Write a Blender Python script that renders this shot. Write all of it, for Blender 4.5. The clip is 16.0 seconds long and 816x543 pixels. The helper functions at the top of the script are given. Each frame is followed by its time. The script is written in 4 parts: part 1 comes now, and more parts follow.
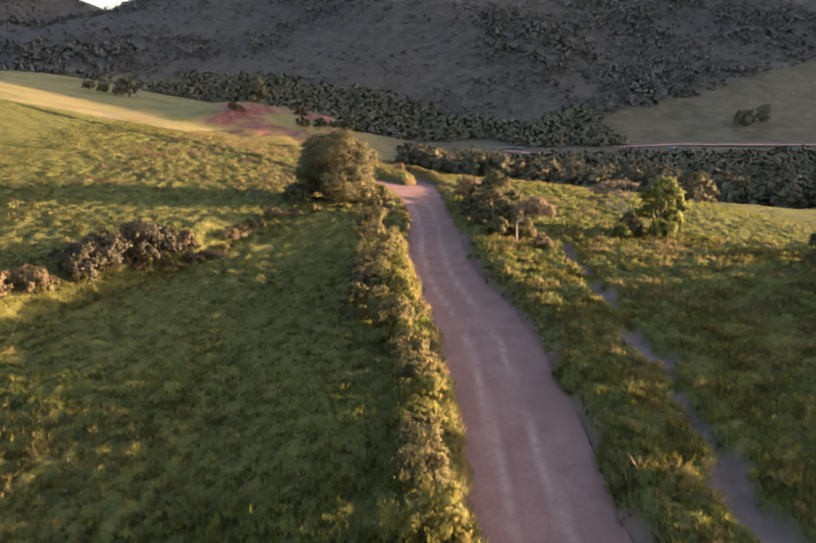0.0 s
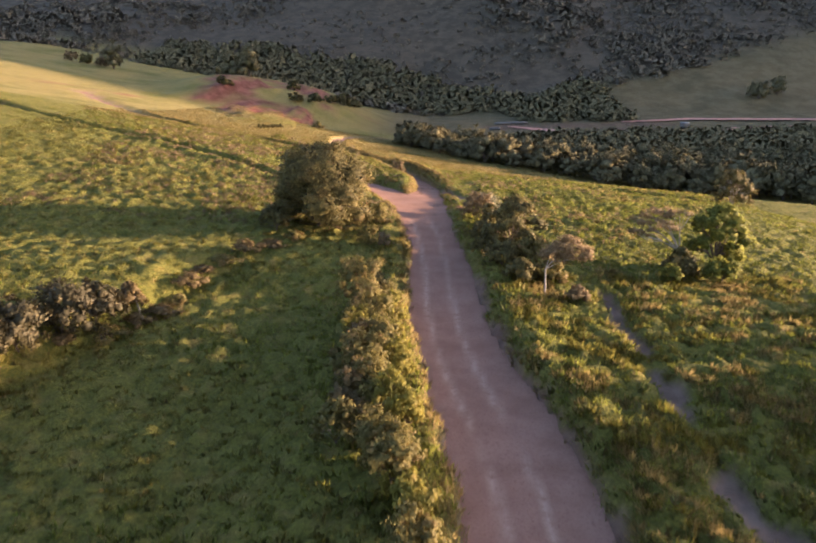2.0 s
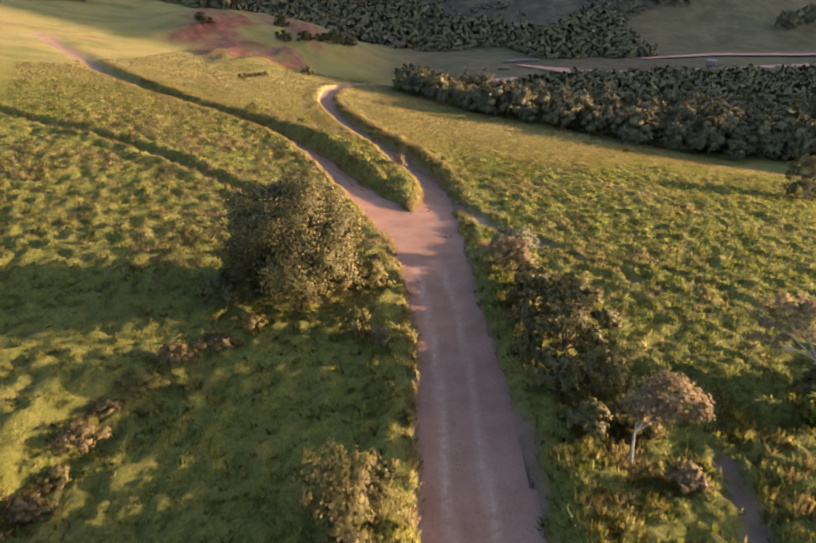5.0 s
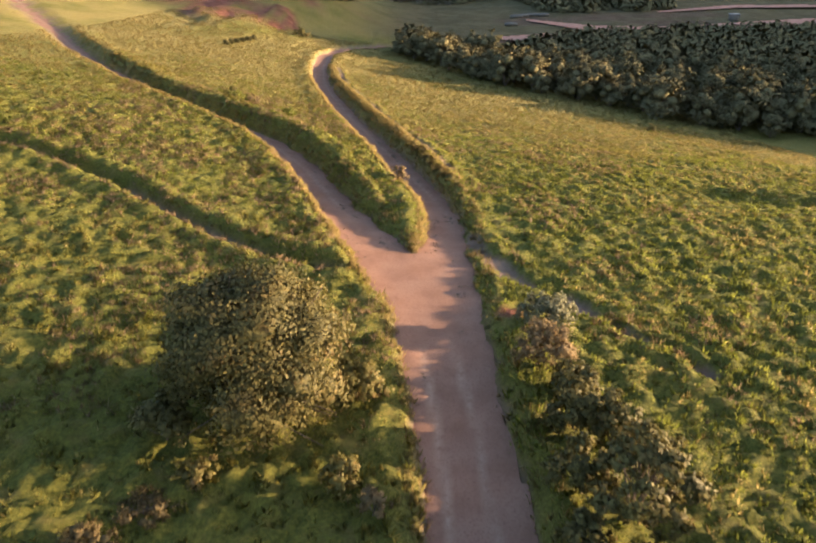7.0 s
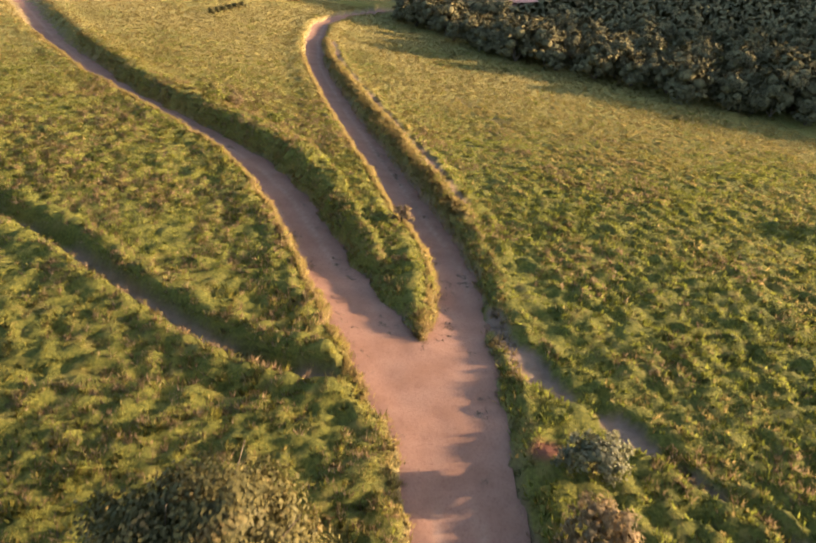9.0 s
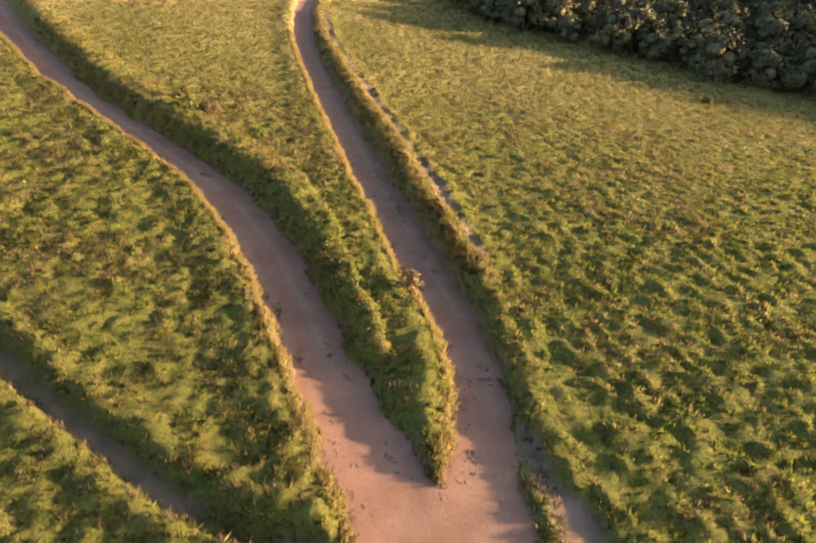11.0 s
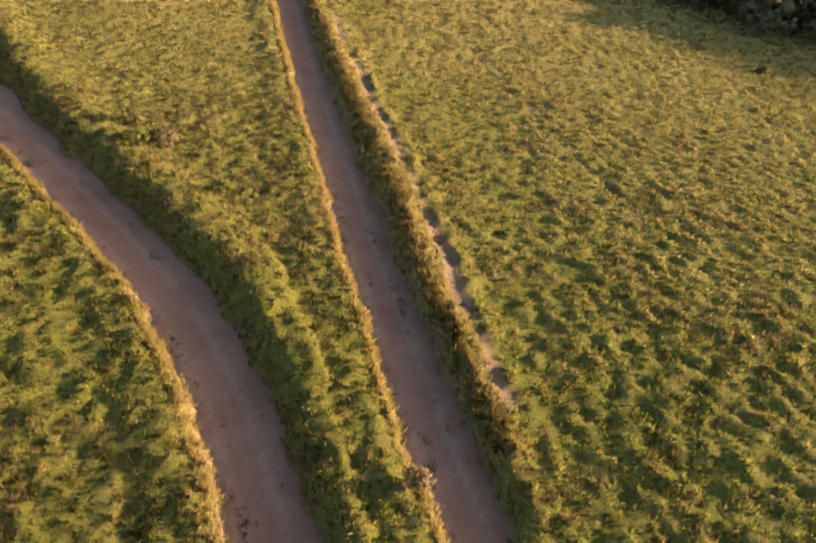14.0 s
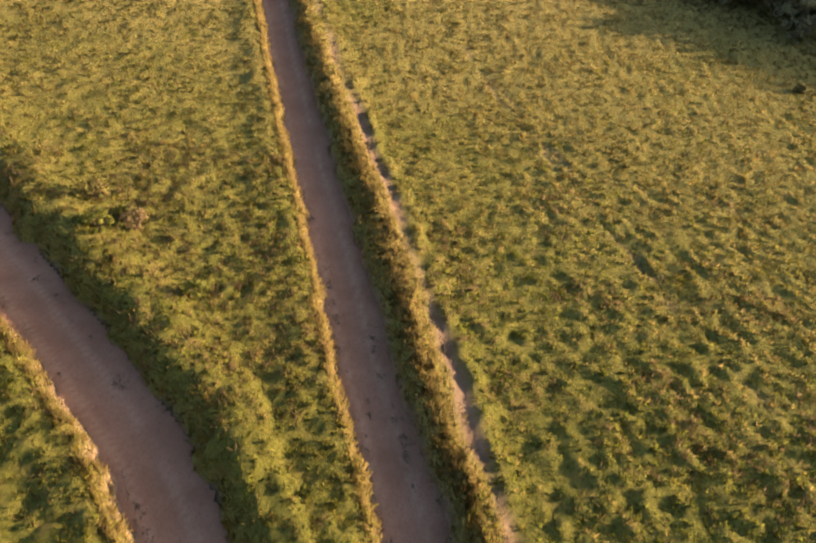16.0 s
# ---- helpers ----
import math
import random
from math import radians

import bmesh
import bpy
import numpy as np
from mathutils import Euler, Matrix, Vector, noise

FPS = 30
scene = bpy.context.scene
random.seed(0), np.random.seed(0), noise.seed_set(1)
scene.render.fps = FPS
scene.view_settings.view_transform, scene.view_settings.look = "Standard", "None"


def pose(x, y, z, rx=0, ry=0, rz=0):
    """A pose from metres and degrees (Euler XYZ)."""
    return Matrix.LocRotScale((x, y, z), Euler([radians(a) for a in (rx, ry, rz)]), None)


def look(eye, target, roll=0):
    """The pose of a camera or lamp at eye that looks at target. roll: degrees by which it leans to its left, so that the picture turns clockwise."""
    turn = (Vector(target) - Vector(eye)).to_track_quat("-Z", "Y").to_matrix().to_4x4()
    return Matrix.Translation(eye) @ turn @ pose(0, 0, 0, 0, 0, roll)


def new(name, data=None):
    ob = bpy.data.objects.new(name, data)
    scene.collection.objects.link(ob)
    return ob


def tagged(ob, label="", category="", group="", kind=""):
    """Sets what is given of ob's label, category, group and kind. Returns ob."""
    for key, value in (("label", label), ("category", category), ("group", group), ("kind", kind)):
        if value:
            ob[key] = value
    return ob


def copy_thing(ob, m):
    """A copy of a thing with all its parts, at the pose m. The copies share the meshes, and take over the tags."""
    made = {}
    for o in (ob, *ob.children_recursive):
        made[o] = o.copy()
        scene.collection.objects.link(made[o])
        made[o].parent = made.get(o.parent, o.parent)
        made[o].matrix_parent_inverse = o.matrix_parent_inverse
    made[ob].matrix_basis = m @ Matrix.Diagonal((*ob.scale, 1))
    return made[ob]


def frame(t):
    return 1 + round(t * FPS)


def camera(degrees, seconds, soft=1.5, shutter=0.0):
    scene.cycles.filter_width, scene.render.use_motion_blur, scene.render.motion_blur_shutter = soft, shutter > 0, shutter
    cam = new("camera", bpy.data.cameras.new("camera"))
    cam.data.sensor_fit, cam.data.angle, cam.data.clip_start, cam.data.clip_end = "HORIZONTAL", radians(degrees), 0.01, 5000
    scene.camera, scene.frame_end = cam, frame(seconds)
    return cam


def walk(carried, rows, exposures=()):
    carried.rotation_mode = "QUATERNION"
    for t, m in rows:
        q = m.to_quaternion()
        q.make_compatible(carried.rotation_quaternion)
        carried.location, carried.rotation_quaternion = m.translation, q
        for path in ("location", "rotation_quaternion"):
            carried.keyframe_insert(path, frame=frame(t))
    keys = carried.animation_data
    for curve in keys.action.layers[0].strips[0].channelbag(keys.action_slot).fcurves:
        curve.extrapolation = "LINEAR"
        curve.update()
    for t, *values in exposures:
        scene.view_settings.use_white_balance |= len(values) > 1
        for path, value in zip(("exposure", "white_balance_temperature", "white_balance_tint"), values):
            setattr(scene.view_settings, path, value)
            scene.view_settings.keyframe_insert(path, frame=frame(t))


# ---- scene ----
cam = camera(57.7, 16.0, soft=1.9, shutter=0.5)
PATH = [
    (0, (1.169, -0.808, 13.705), (1.129, 1.121, 13.177), -0.3),
    (0.5, (1.041, 2.411, 14.288), (1.002, 4.334, 13.741), -0.4),
    (1, (0.942, 5.642, 14.905), (0.904, 7.56, 14.337), -0.4),
    (1.5, (0.848, 8.853, 15.549), (0.811, 10.764, 14.96), -0.3),
    (2, (0.78, 12.017, 16.192), (0.743, 13.92, 15.577), -0.3),
    (2.5, (0.668, 15.198, 16.798), (0.632, 17.091, 16.155), -0.4),
    (3, (0.514, 18.536, 17.362), (0.479, 20.418, 16.687), -0.4),
    (3.5, (0.39, 21.757, 18.011), (0.355, 23.628, 17.303), -0.5),
    (4, (0.221, 24.966, 18.702), (0.187, 26.824, 17.962), -0.4),
    (6.5, (0.099, 42.147, 20.899), (0.055, 43.935, 20.005), -1.0),
    (7, (-0.056, 45.071, 21.555), (-0.1, 46.843, 20.629), -1.0),
    (7.5, (-0.239, 48.05, 22.15), (-0.281, 49.807, 21.195), -0.9),
    (8, (-0.416, 51.017, 22.775), (-0.456, 52.758, 21.791), -0.8),
    (8.5, (-0.596, 53.997, 23.369), (-0.635, 55.721, 22.355), -0.6),
    (9, (-0.726, 57.005, 24.0), (-0.765, 58.71, 22.955), -0.6),
    (11.5, (-1.503, 71.808, 26.154), (-1.539, 73.406, 24.952), -1.4),
    (12, (-1.552, 74.791, 26.748), (-1.588, 76.359, 25.508), -1.4),
    (12.5, (-1.607, 77.647, 27.473), (-1.645, 79.183, 26.192), -1.5),
    (13, (-1.635, 80.607, 28.122), (-1.675, 82.107, 26.8), -1.5),
    (13.5, (-1.732, 83.693, 28.863), (-1.771, 85.15, 27.494), -1.5),
    (14, (-1.871, 86.774, 29.597), (-1.906, 88.188, 28.183), -1.4),
    (14.5, (-1.985, 89.852, 30.329), (-2.018, 91.22, 28.87), -1.3),
    (15, (-2.054, 92.971, 31.037), (-2.085, 94.292, 29.535), -1.3),
    (15.5, (-2.095, 95.728, 31.571), (-2.126, 97.035, 30.057), -1.2),
    (16, (-2.3, 98.179, 31.632), (-2.329, 99.487, 30.119), -1.1),
]
walk(cam, [(t, look(eye, target, roll)) for t, eye, target, roll in PATH],
     exposures=[(0, 1.98, 5760, 32), (4, 1.84, 5810, 25), (8, 1.86, 5980, 16), (12, 1.76, 6120, 16), (16, 1.53, 6310, 16)])

# ---- light ----
SUN_AZ, SUN_EL = radians(9), radians(6.5)      # azimuth from +x towards +y
sun_way = Vector((math.cos(SUN_EL) * math.cos(SUN_AZ), math.cos(SUN_EL) * math.sin(SUN_AZ), math.sin(SUN_EL)))
world = bpy.data.worlds.new("world")
scene.world = world
world.use_nodes = True
wn = world.node_tree.nodes
sky = wn.new("ShaderNodeTexSky")
sky.sky_type, sky.sun_disc = "NISHITA", False
sky.sun_elevation, sky.sun_rotation = SUN_EL, radians(90) - SUN_AZ
sky.dust_density, sky.ozone_density = 2.0, 1.0
wn["Background"].inputs["Strength"].default_value = 0.156
world.node_tree.links.new(sky.outputs[0], wn["Background"].inputs[0])
sun_data = bpy.data.lights.new("sun", "SUN")
sun_data.energy, sun_data.angle, sun_data.color = 5.7, radians(0.6), (1.0, 0.70, 0.38)
sun = new("sun", sun_data)
sun.matrix_world = look(sun_way * 300, (0, 0, 0))


# ---- numbers: smooth curves and noise ----
def curve(keys, values, soft, lo=-400, hi=4200):
    """A smooth curve through rough keys, as a function."""
    at = np.arange(lo, hi, 1.0)
    v = np.interp(at, keys, values)
    k = np.hanning(2 * soft + 1)
    v = np.convolve(np.pad(v, soft, mode="edge"), k / k.sum(), "valid")
    return lambda q: np.interp(q, at, v)


def vnoise(x, y, seed=0):
    """Smooth value noise, about one bump a unit, from 0 to 1."""
    xi, yi = np.floor(x).astype(np.int64), np.floor(y).astype(np.int64)
    fx, fy = x - xi, y - yi
    fx, fy = fx * fx * (3 - 2 * fx), fy * fy * (3 - 2 * fy)

    def h(i, j):
        n = (i * 374761393 + j * 668265263 + seed * 974634777) & 0x7FFFFFFF
        n = ((n ^ (n >> 13)) * 1274126177) & 0x7FFFFFFF
        return ((n ^ (n >> 16)) & 0xFFFF) / 65535.0
    a = h(xi, yi) * (1 - fx) + h(xi + 1, yi) * fx
    b = h(xi, yi + 1) * (1 - fx) + h(xi + 1, yi + 1) * fx
    return a * (1 - fy) + b * fy


def fbm(x, y, size, octaves=3, seed=0):
    """Layered noise about zero, from -0.5 to 0.5, with the largest bumps of that size."""
    total, amp, norm = 0.0, 1.0, 0.0
    for k in range(octaves):
        total = total + amp * vnoise(x / size + 17.3 * k, y / size - 9.1 * k, seed + k)
        norm += amp
        size, amp = size * 0.5, amp * 0.55
    return total / norm - 0.5


def ramp(v, a, b):
    q = np.clip((v - a) / (b - a), 0, 1)
    return q * q * (3 - 2 * q)


def along(line, x, y):
    """Distance to a polyline of (x, y, half width), minus the half width; and the side (positive: to its right)."""
    best, side = np.full(np.shape(x), 1e9), np.zeros(np.shape(x))
    for (x0, y0, h0), (x1, y1, h1) in zip(line, line[1:]):
        dx, dy = x1 - x0, y1 - y0
        s = np.clip(((x - x0) * dx + (y - y0) * dy) / (dx * dx + dy * dy), 0, 1)
        d = np.hypot(x - x0 - s * dx, y - y0 - s * dy)
        e = d - h0 - s * (h1 - h0)
        near = e < best
        best = np.where(near, e, best)
        side = np.where(near, np.sign((x - x0) * dy - (y - y0) * dx) * d, side)
    return best, side


MAIN = [(6, -60, 2.2), (5.6, 0, 2.2), (5.15, 19, 2.15), (4.95, 29, 2.3), (4.6, 36, 2.45), (4.0, 41, 2.4), (3.1, 46, 2.2), (2.5, 50, 2.0),
        (2.1, 57, 1.95), (2.0, 64, 1.9), (1.6, 70, 1.75), (1.1, 75, 1.9), (0.75, 79, 2.2), (0.4, 83, 2.6), (0.6, 87, 2.3)]
RIGHT = [(0.6, 86, 2.1), (1.2, 90, 1.5), (1.4, 93, 1.25), (1.4, 97, 1.2), (0.6, 101, 1.25), (-0.9, 105.7, 1.55), (-2.3, 110.5, 1.55), (-3.8, 116, 1.55),
         (-5.6, 122.5, 1.55), (-7.4, 130, 1.5), (-11, 144, 1.5), (-14.5, 158, 1.4), (-17.4, 171, 1.4), (-19.6, 187, 1.3), (-20.6, 205, 1.3),
         (-18, 219.5, 1.4), (-10, 238, 1.5), (10, 252, 1.6), (28, 264, 2)]
BRANCH = [(-1, 84.5, 2.2), (-4.2, 91.3, 1.7), (-6.5, 96.5, 1.6), (-9, 102.8, 1.65), (-11.5, 108.3, 1.7), (-15.4, 114.6, 1.75), (-19.7, 119.5, 1.75),
          (-24.8, 124.8, 1.7), (-34.3, 135, 1.7), (-48.5, 154, 1.8), (-65.5, 180, 1.8), (-76.5, 196, 2), (-92, 218, 2)]
RIDGE = [(3.0, 105, 0), (1.4, 109.3, 0), (-0.3, 115.3, 0), (-1.6, 122, 0), (-3.0, 129, 0), (-5, 137, 0), (-7, 144, 0), (-10, 155, 0), (-14, 170, 0), (-17.3, 188, 0)]
TRACK = [(-70, 118, 0), (-46.5, 105.5, 0), (-38, 101.5, 0), (-32, 99.8, 0), (-28, 98.6, 0), (-23, 95.8, 0), (-18.8, 92.6, 0), (-14.7, 89.8, 0), (-11.5, 87.5, 0),
         (-8.2, 86, 0), (-5.5, 85.3, 0)]
GULLY = [(12.3, 8, 0.6), (12.1, 20, 0.7), (12.4, 25, 0.6), (12.3, 29, 0.5), (12.8, 33, 0.35), (12.3, 38, 0.4), (12.3, 45, 0.3), (12.7, 53, 0.4), (12.5, 57, 0.2)]
WASH = [(2.6, 95, 0.3), (3.4, 91, 0.5), (4.6, 87.5, 0.7), (7, 84.3, 0.5), (10, 80.8, 0.3), (14, 76, 0.2)]
TERRACE = [(-60, 14, 0), (-22.8, 37.6, 0), (-20.6, 43, 0), (-17.7, 49.7, 0), (-15.8, 55.5, 0), (-13.4, 60.5, 0), (-10.8, 66, 0), (-8, 71, 0)]
FURROW = [(-1.5, 173, 0), (-0.5, 170, 0), (4, 158, 0), (8, 147, 0), (11, 137, 0), (14, 127, 0), (18, 117, 0)]
SIDE_FURROW = [(-60, 85.5, 0), (-19.7, 84, 0), (-12.5, 84, 0), (-6.5, 83.7, 0)]
RED_ROADS = [[(25, 263, 4), (46, 268, 5), (60, 274, 3)], [(34, 294, 2), (51, 278, 5), (76, 273, 6), (104, 281, 6), (134, 286, 7), (200, 292, 7), (290, 300, 7)],
             [(80, 308, 2), (108, 317, 3.5), (160, 314, 3.5), (290, 325, 3.5)]]

crest = curve([-60, 0, 20, 40, 60, 80, 100, 115, 135, 165, 200, 240, 300, 400], [-1, -.5, -.3, 0, .3, .1, -.8, -2.3, -6, -10, -13.5, -17, -18, -18], 6)
left_slope = curve([-60, 50, 75, 97, 128, 160, 200, 250, 350, 500], [.03, .03, .08, .15, .19, .175, .17, .19, .165, .12], 8)
right_slope = curve([-60, 45, 65, 90, 110, 140, 165, 200, 300], [0, 0, .03, .04, .07, .11, .14, .1, 0], 8)
hill_foot = curve([-400, -200, -60, 60, 200, 400], [430, 400, 350, 325, 335, 345], 30, -3000, 3000)
hill_top = curve([-900, -480, -385, -310, -255, -195, -80, 200, 900], [260, 235, 160, 84, 86, 160, 200, 200, 220], 20, -3000, 3000)

skyline = curve([-900, -460, -378, -351, -328, -316, -282, -274, -238, -190, -115, 900], [50, 40, 33, 27, 24, 15, 17, 26, 28, 33, 38, 38], 4, -3000, 3000)
# profile of the unseen eastern mountain, set by where its shade falls
shading_mountain = curve([215, 245, 260, 345, 372, 400, 420, 465, 500, 575, 735, 1185], [0, 50, 87, 92, 112, 132, 142, 144, 162, 205, 265, 290], 6)


def level(x, y):
    """Height of the land without small bumps."""
    u = x - 2
    a = np.sqrt(u * u + 9)
    left = np.minimum((a - u) / 2, 190)
    right = np.minimum((a + u) / 2, 62)
    z = crest(y) + left_slope(y) * (left - 1.5) - right_slope(y) * (right - 1.5)
    z = z - 0.0013 * np.minimum(right, 45) ** 2 * ramp(y, 45, 75) * (1 - ramp(y, 100, 130))
    # the field between hedge and terrace bank, lowered so the hedge shades it
    near, across = along(TERRACE, x, y)
    step = np.where(near < 25, -across, np.where(across < 0, 25, -25))
    z = z - 1.0 * ramp(-x, 1.5, 8) * (1 - ramp(step, -1.5, 2.5)) * (1 - ramp(y, 54, 68))
    flat = ramp(y, 190, 250) * ramp(x, -40, 20)
    z = z * (1 - flat) + np.maximum(z, -18.2) * flat
    rise = np.maximum(y - hill_foot(x), 0)
    hill = 0.31 * rise * rise / (rise + 30)
    top = hill_top(x)
    hill = top * (1 - np.exp(-hill / top)) * 1.25
    hill = hill + fbm(x, y, 130, 3, 5) * 26 * ramp(rise, 10, 160)
    hill = hill * (1 - 0.6 * ramp(y, 720, 1150)) + skyline(x) * np.exp(-((y - 700) / 170) ** 2)
    z = z * (1 - ramp(rise, 0, 300)) + hill - 18 * ramp(rise, 0, 300)
    # the worked mound below the branch road
    mound = np.exp(-(((x + 52) / 34) ** 2 + ((y - 285) / 42) ** 2) ** 2.5)
    z = z + 6.5 * mound
    # an unseen mountain added in the east to shade the far slopes
    peak = shading_mountain(y) * np.exp(-((x - 790) / 230) ** 2)
    return np.maximum(z, peak - 18)


def domes(x, y, cell, seed):
    """Rounded tussocks side by side, with sharp dips between: height from 0 to 1."""
    u, v = x / cell, y / cell
    iu, iv = np.floor(u), np.floor(v)
    best = np.zeros(np.shape(x))
    for a in (-1, 0, 1):
        for b in (-1, 0, 1):
            cu, cv = iu + a, iv + b
            pu = cu + 0.5 + 0.8 * (vnoise(cu, cv, seed) - 0.5)
            pv = cv + 0.5 + 0.8 * (vnoise(cu, cv, seed + 1) - 0.5)
            r = 0.45 + 0.5 * vnoise(cu, cv, seed + 2)
            d2 = (u - pu) ** 2 + (v - pv) ** 2
            best = np.maximum(best, (1 - d2 / (r * r)) * r)
    return best


def sunk_road(x, y, depth):
    """How far a road lies below the fields: deeper beyond the fork."""
    return depth * ramp(y, 88, 103) * (1 - 0.6 * ramp(y, 150, 200)) + 0.18 * (1 - ramp(y, 60, 76))


def road_depth(x, y):
    """The depth of whichever road is nearest."""
    near = [along(line, x, y)[0] for line in (RIGHT, BRANCH)]
    w = ramp(near[0] - near[1], -0.6, 0.6)
    return sunk_road(x, y, 0.7 * (1 - w) + 1.2 * w)


def land(x, y):
    """Height of the ground, with banks, ditches and tussocks, and masks of bare soil and dry grass."""
    z = level(x, y)
    rough = fbm(x, y, 1.6, 3, 11) * 0.8 + fbm(x, y, 0.5, 2, 15) * 0.25
    bank = 0.3 + 0.25 * fbm(x, y, 7, 2, 12)
    e, shift, margin = np.full(np.shape(x), 1e9), np.zeros(np.shape(x)), 0.0
    for line, depth in ((MAIN, 0), (RIGHT, 0.7), (BRANCH, 1.2)):
        d, side = along(line, x, y)
        d = d + rough + (1.5 * fbm(x, y, 2.4, 3, 18) * (side > 0) * ramp(y, 82, 88) if depth > 1 else 0)
        edge = bank + (0.12 * (side > 0) * ramp(y, 26, 36) * (1 - ramp(y, 70, 78)) if depth == 0 else 0)
        cutting = 0.3 + sunk_road(x, y, depth)
        wide = np.where((side > 0) & (depth > 0), 0.6 + (0.15 if depth < 1 else 1.1) * depth * ramp(y, 88, 98), np.where((side > 0) & (y < 80), 1.5, 0.55))
        off = np.where(d < wide, -cutting + (edge + cutting) * ramp(d, -0.25, wide), edge * (1 - ramp(d, wide, wide + 3.2)))
        off = off + np.where(side > 0, 0.3 * depth, 0.0) * np.exp(-((d - wide - 1.1) / 1.7) ** 2) * ramp(y, 103, 113) * (1 - ramp(y, 150, 190))
        if depth == 0:
            margin = (side > 0) * (1 - ramp(d + 1.6 * fbm(x, y, 2.4, 3, 24), 0.2, 0.8)) * (1 - ramp(y, 76, 82))
        shift = np.where(d < e, np.where(e < 3, np.minimum(off, shift), off), np.where(d < 3, np.minimum(off, shift), shift))
        e = np.minimum(e, d)
    z = z + shift
    far = ramp(e, 0.2, 1.5)
    d, side = along(RIDGE, x + 0.6, y)
    d = np.abs(d + fbm(x, y, 2.5, 3, 13) * 0.8)
    z = z + (0.1 + 0.26 * vnoise(x / 1.3, y / 1.3, 17)) * np.exp(-(d / 0.85) ** 2)
    side = np.where(d < 6, side + fbm(x, y, 3, 3, 14) * 0.9, 9)
    side = np.where((y < 108) | (y > 186), 9, side)
    ditch = np.exp(-((side - 1.35) / 0.45) ** 2) * (0.45 + 0.55 * ramp(vnoise(x / 4, y / 4, 19), 0.25, 0.6))
    z = z - 0.22 * ditch + 0.4 * vnoise(x / 1.1, y / 1.1, 20) * np.exp(-((side - 2.1) / 0.6) ** 2)
    t, tside = along(TRACK, x, y)
    sunk = np.exp(-(t / 0.65) ** 4)
    z = z - 0.6 * sunk * far + 0.28 * np.exp(-((t - 1.5) / 0.6) ** 2) * far
    g = along(GULLY, x, y)[0] + fbm(x, y, 2.2, 3, 21) * 1.6
    g = np.where(y < 70, g + ramp(fbm(x, y, 3.5, 3, 22), -0.08, 0.14) * 0.6, g)
    g2 = along(WASH, x, y)[0] + 0.3 + fbm(x, y, 1.8, 3, 23) * 2.2
    g = np.minimum(g, g2)
    worn = 1 - ramp(g, -0.1, 0.35)
    z = z - 0.2 * (1 - ramp(g, -0.1, 0.9))
    q, qside = along(TERRACE, x, y)
    step = np.where(q < 25, -qside, np.where(qside < 0, 25, -25))
    fade = ramp(x, -60, -40) * (1 - ramp(y, 54, 68))
    z = z + fade * (0.35 * ramp(step, -1.0, 3.2) * (1 - ramp(step, 6, 20)) - 0.3 * np.exp(-((step + 0.6) / 0.8) ** 2))
    hump = np.exp(-(((x + 1.2) / 1.3) ** 2 + ((y - 93.5) / 6) ** 2))
    z = z + 0.25 * hump * far
    # tussocks: drawn out lumps, softer on the slope ahead
    furrow = np.exp(-((along(FURROW, x, y)[0] + fbm(x, y, 5, 3, 48) * 2.0) / 0.32) ** 2) * ramp(vnoise(x / 3, y / 3, 49), 0.2, 0.7)
    z = z - 0.15 * furrow
    side_furrow = along(SIDE_FURROW, x, y)[0] + fbm(x, y, 3, 2, 50) * 0.5
    z = z - 0.3 * np.exp(-(side_furrow / 0.4) ** 2) * ramp(e, 0.3, 1.5)
    small = (1 - ramp(np.abs(x), 60, 130)) * (1 - 0.45 * ramp(y, 95, 150)) * (1 - 0.35 * ramp(y, 150, 220)) * (1 - ramp(y, 230, 340))
    wx, wy = x + fbm(x, y, 2.0, 3, 36) * 1.3, y + fbm(x, y, 2.0, 3, 37) * 1.3
    lump = 0.62 * domes(wx, wy * 1.15, 0.95, 31) + 0.5 * domes(wx + 40, wy, 0.55, 34)
    cu, cv = (0.7 * wx - 0.71 * wy) / 2.1, 0.71 * wx + 0.7 * wy          # along and across the slope's contour
    lump2 = 0.72 * domes(cu, cv, 0.66, 131) + 0.6 * domes(cu + 40, cv, 0.5, 134)
    turn = ramp(x, 2, 8)
    lump = lump * (1 - turn) + lump2 * turn
    calm = 0.72 + 0.35 * vnoise(x / 7, y / 7, 33)
    tall = small * far * (1 - 0.8 * worn) * (1 - 0.7 * sunk) * calm
    z = z + tall * ((0.54 - 0.02 * turn) * lump + 0.34 * fbm(x, y, 0.7, 2, 38))
    z = z + small * fbm(x, y, 6, 2, 34) * 0.35 * far
    z = z + fbm(x, y, 40, 2, 35) * 2.0 * ramp(np.abs(x), 60, 200)
    soil = np.maximum(worn, 1 - ramp(e, 0.0, 0.35))
    soil = np.maximum(soil, 1.2 * ditch * (0.35 + 0.65 * ramp(vnoise(x / 3, y / 3, 41), 0.1, 0.35)))
    soil = np.maximum(soil, 0.85 * np.exp(-(t / 0.5) ** 4) * far * ramp(vnoise(x / 2, y / 2, 47), 0.15, 0.5))
    soil = np.maximum(soil, 0.35 * furrow)
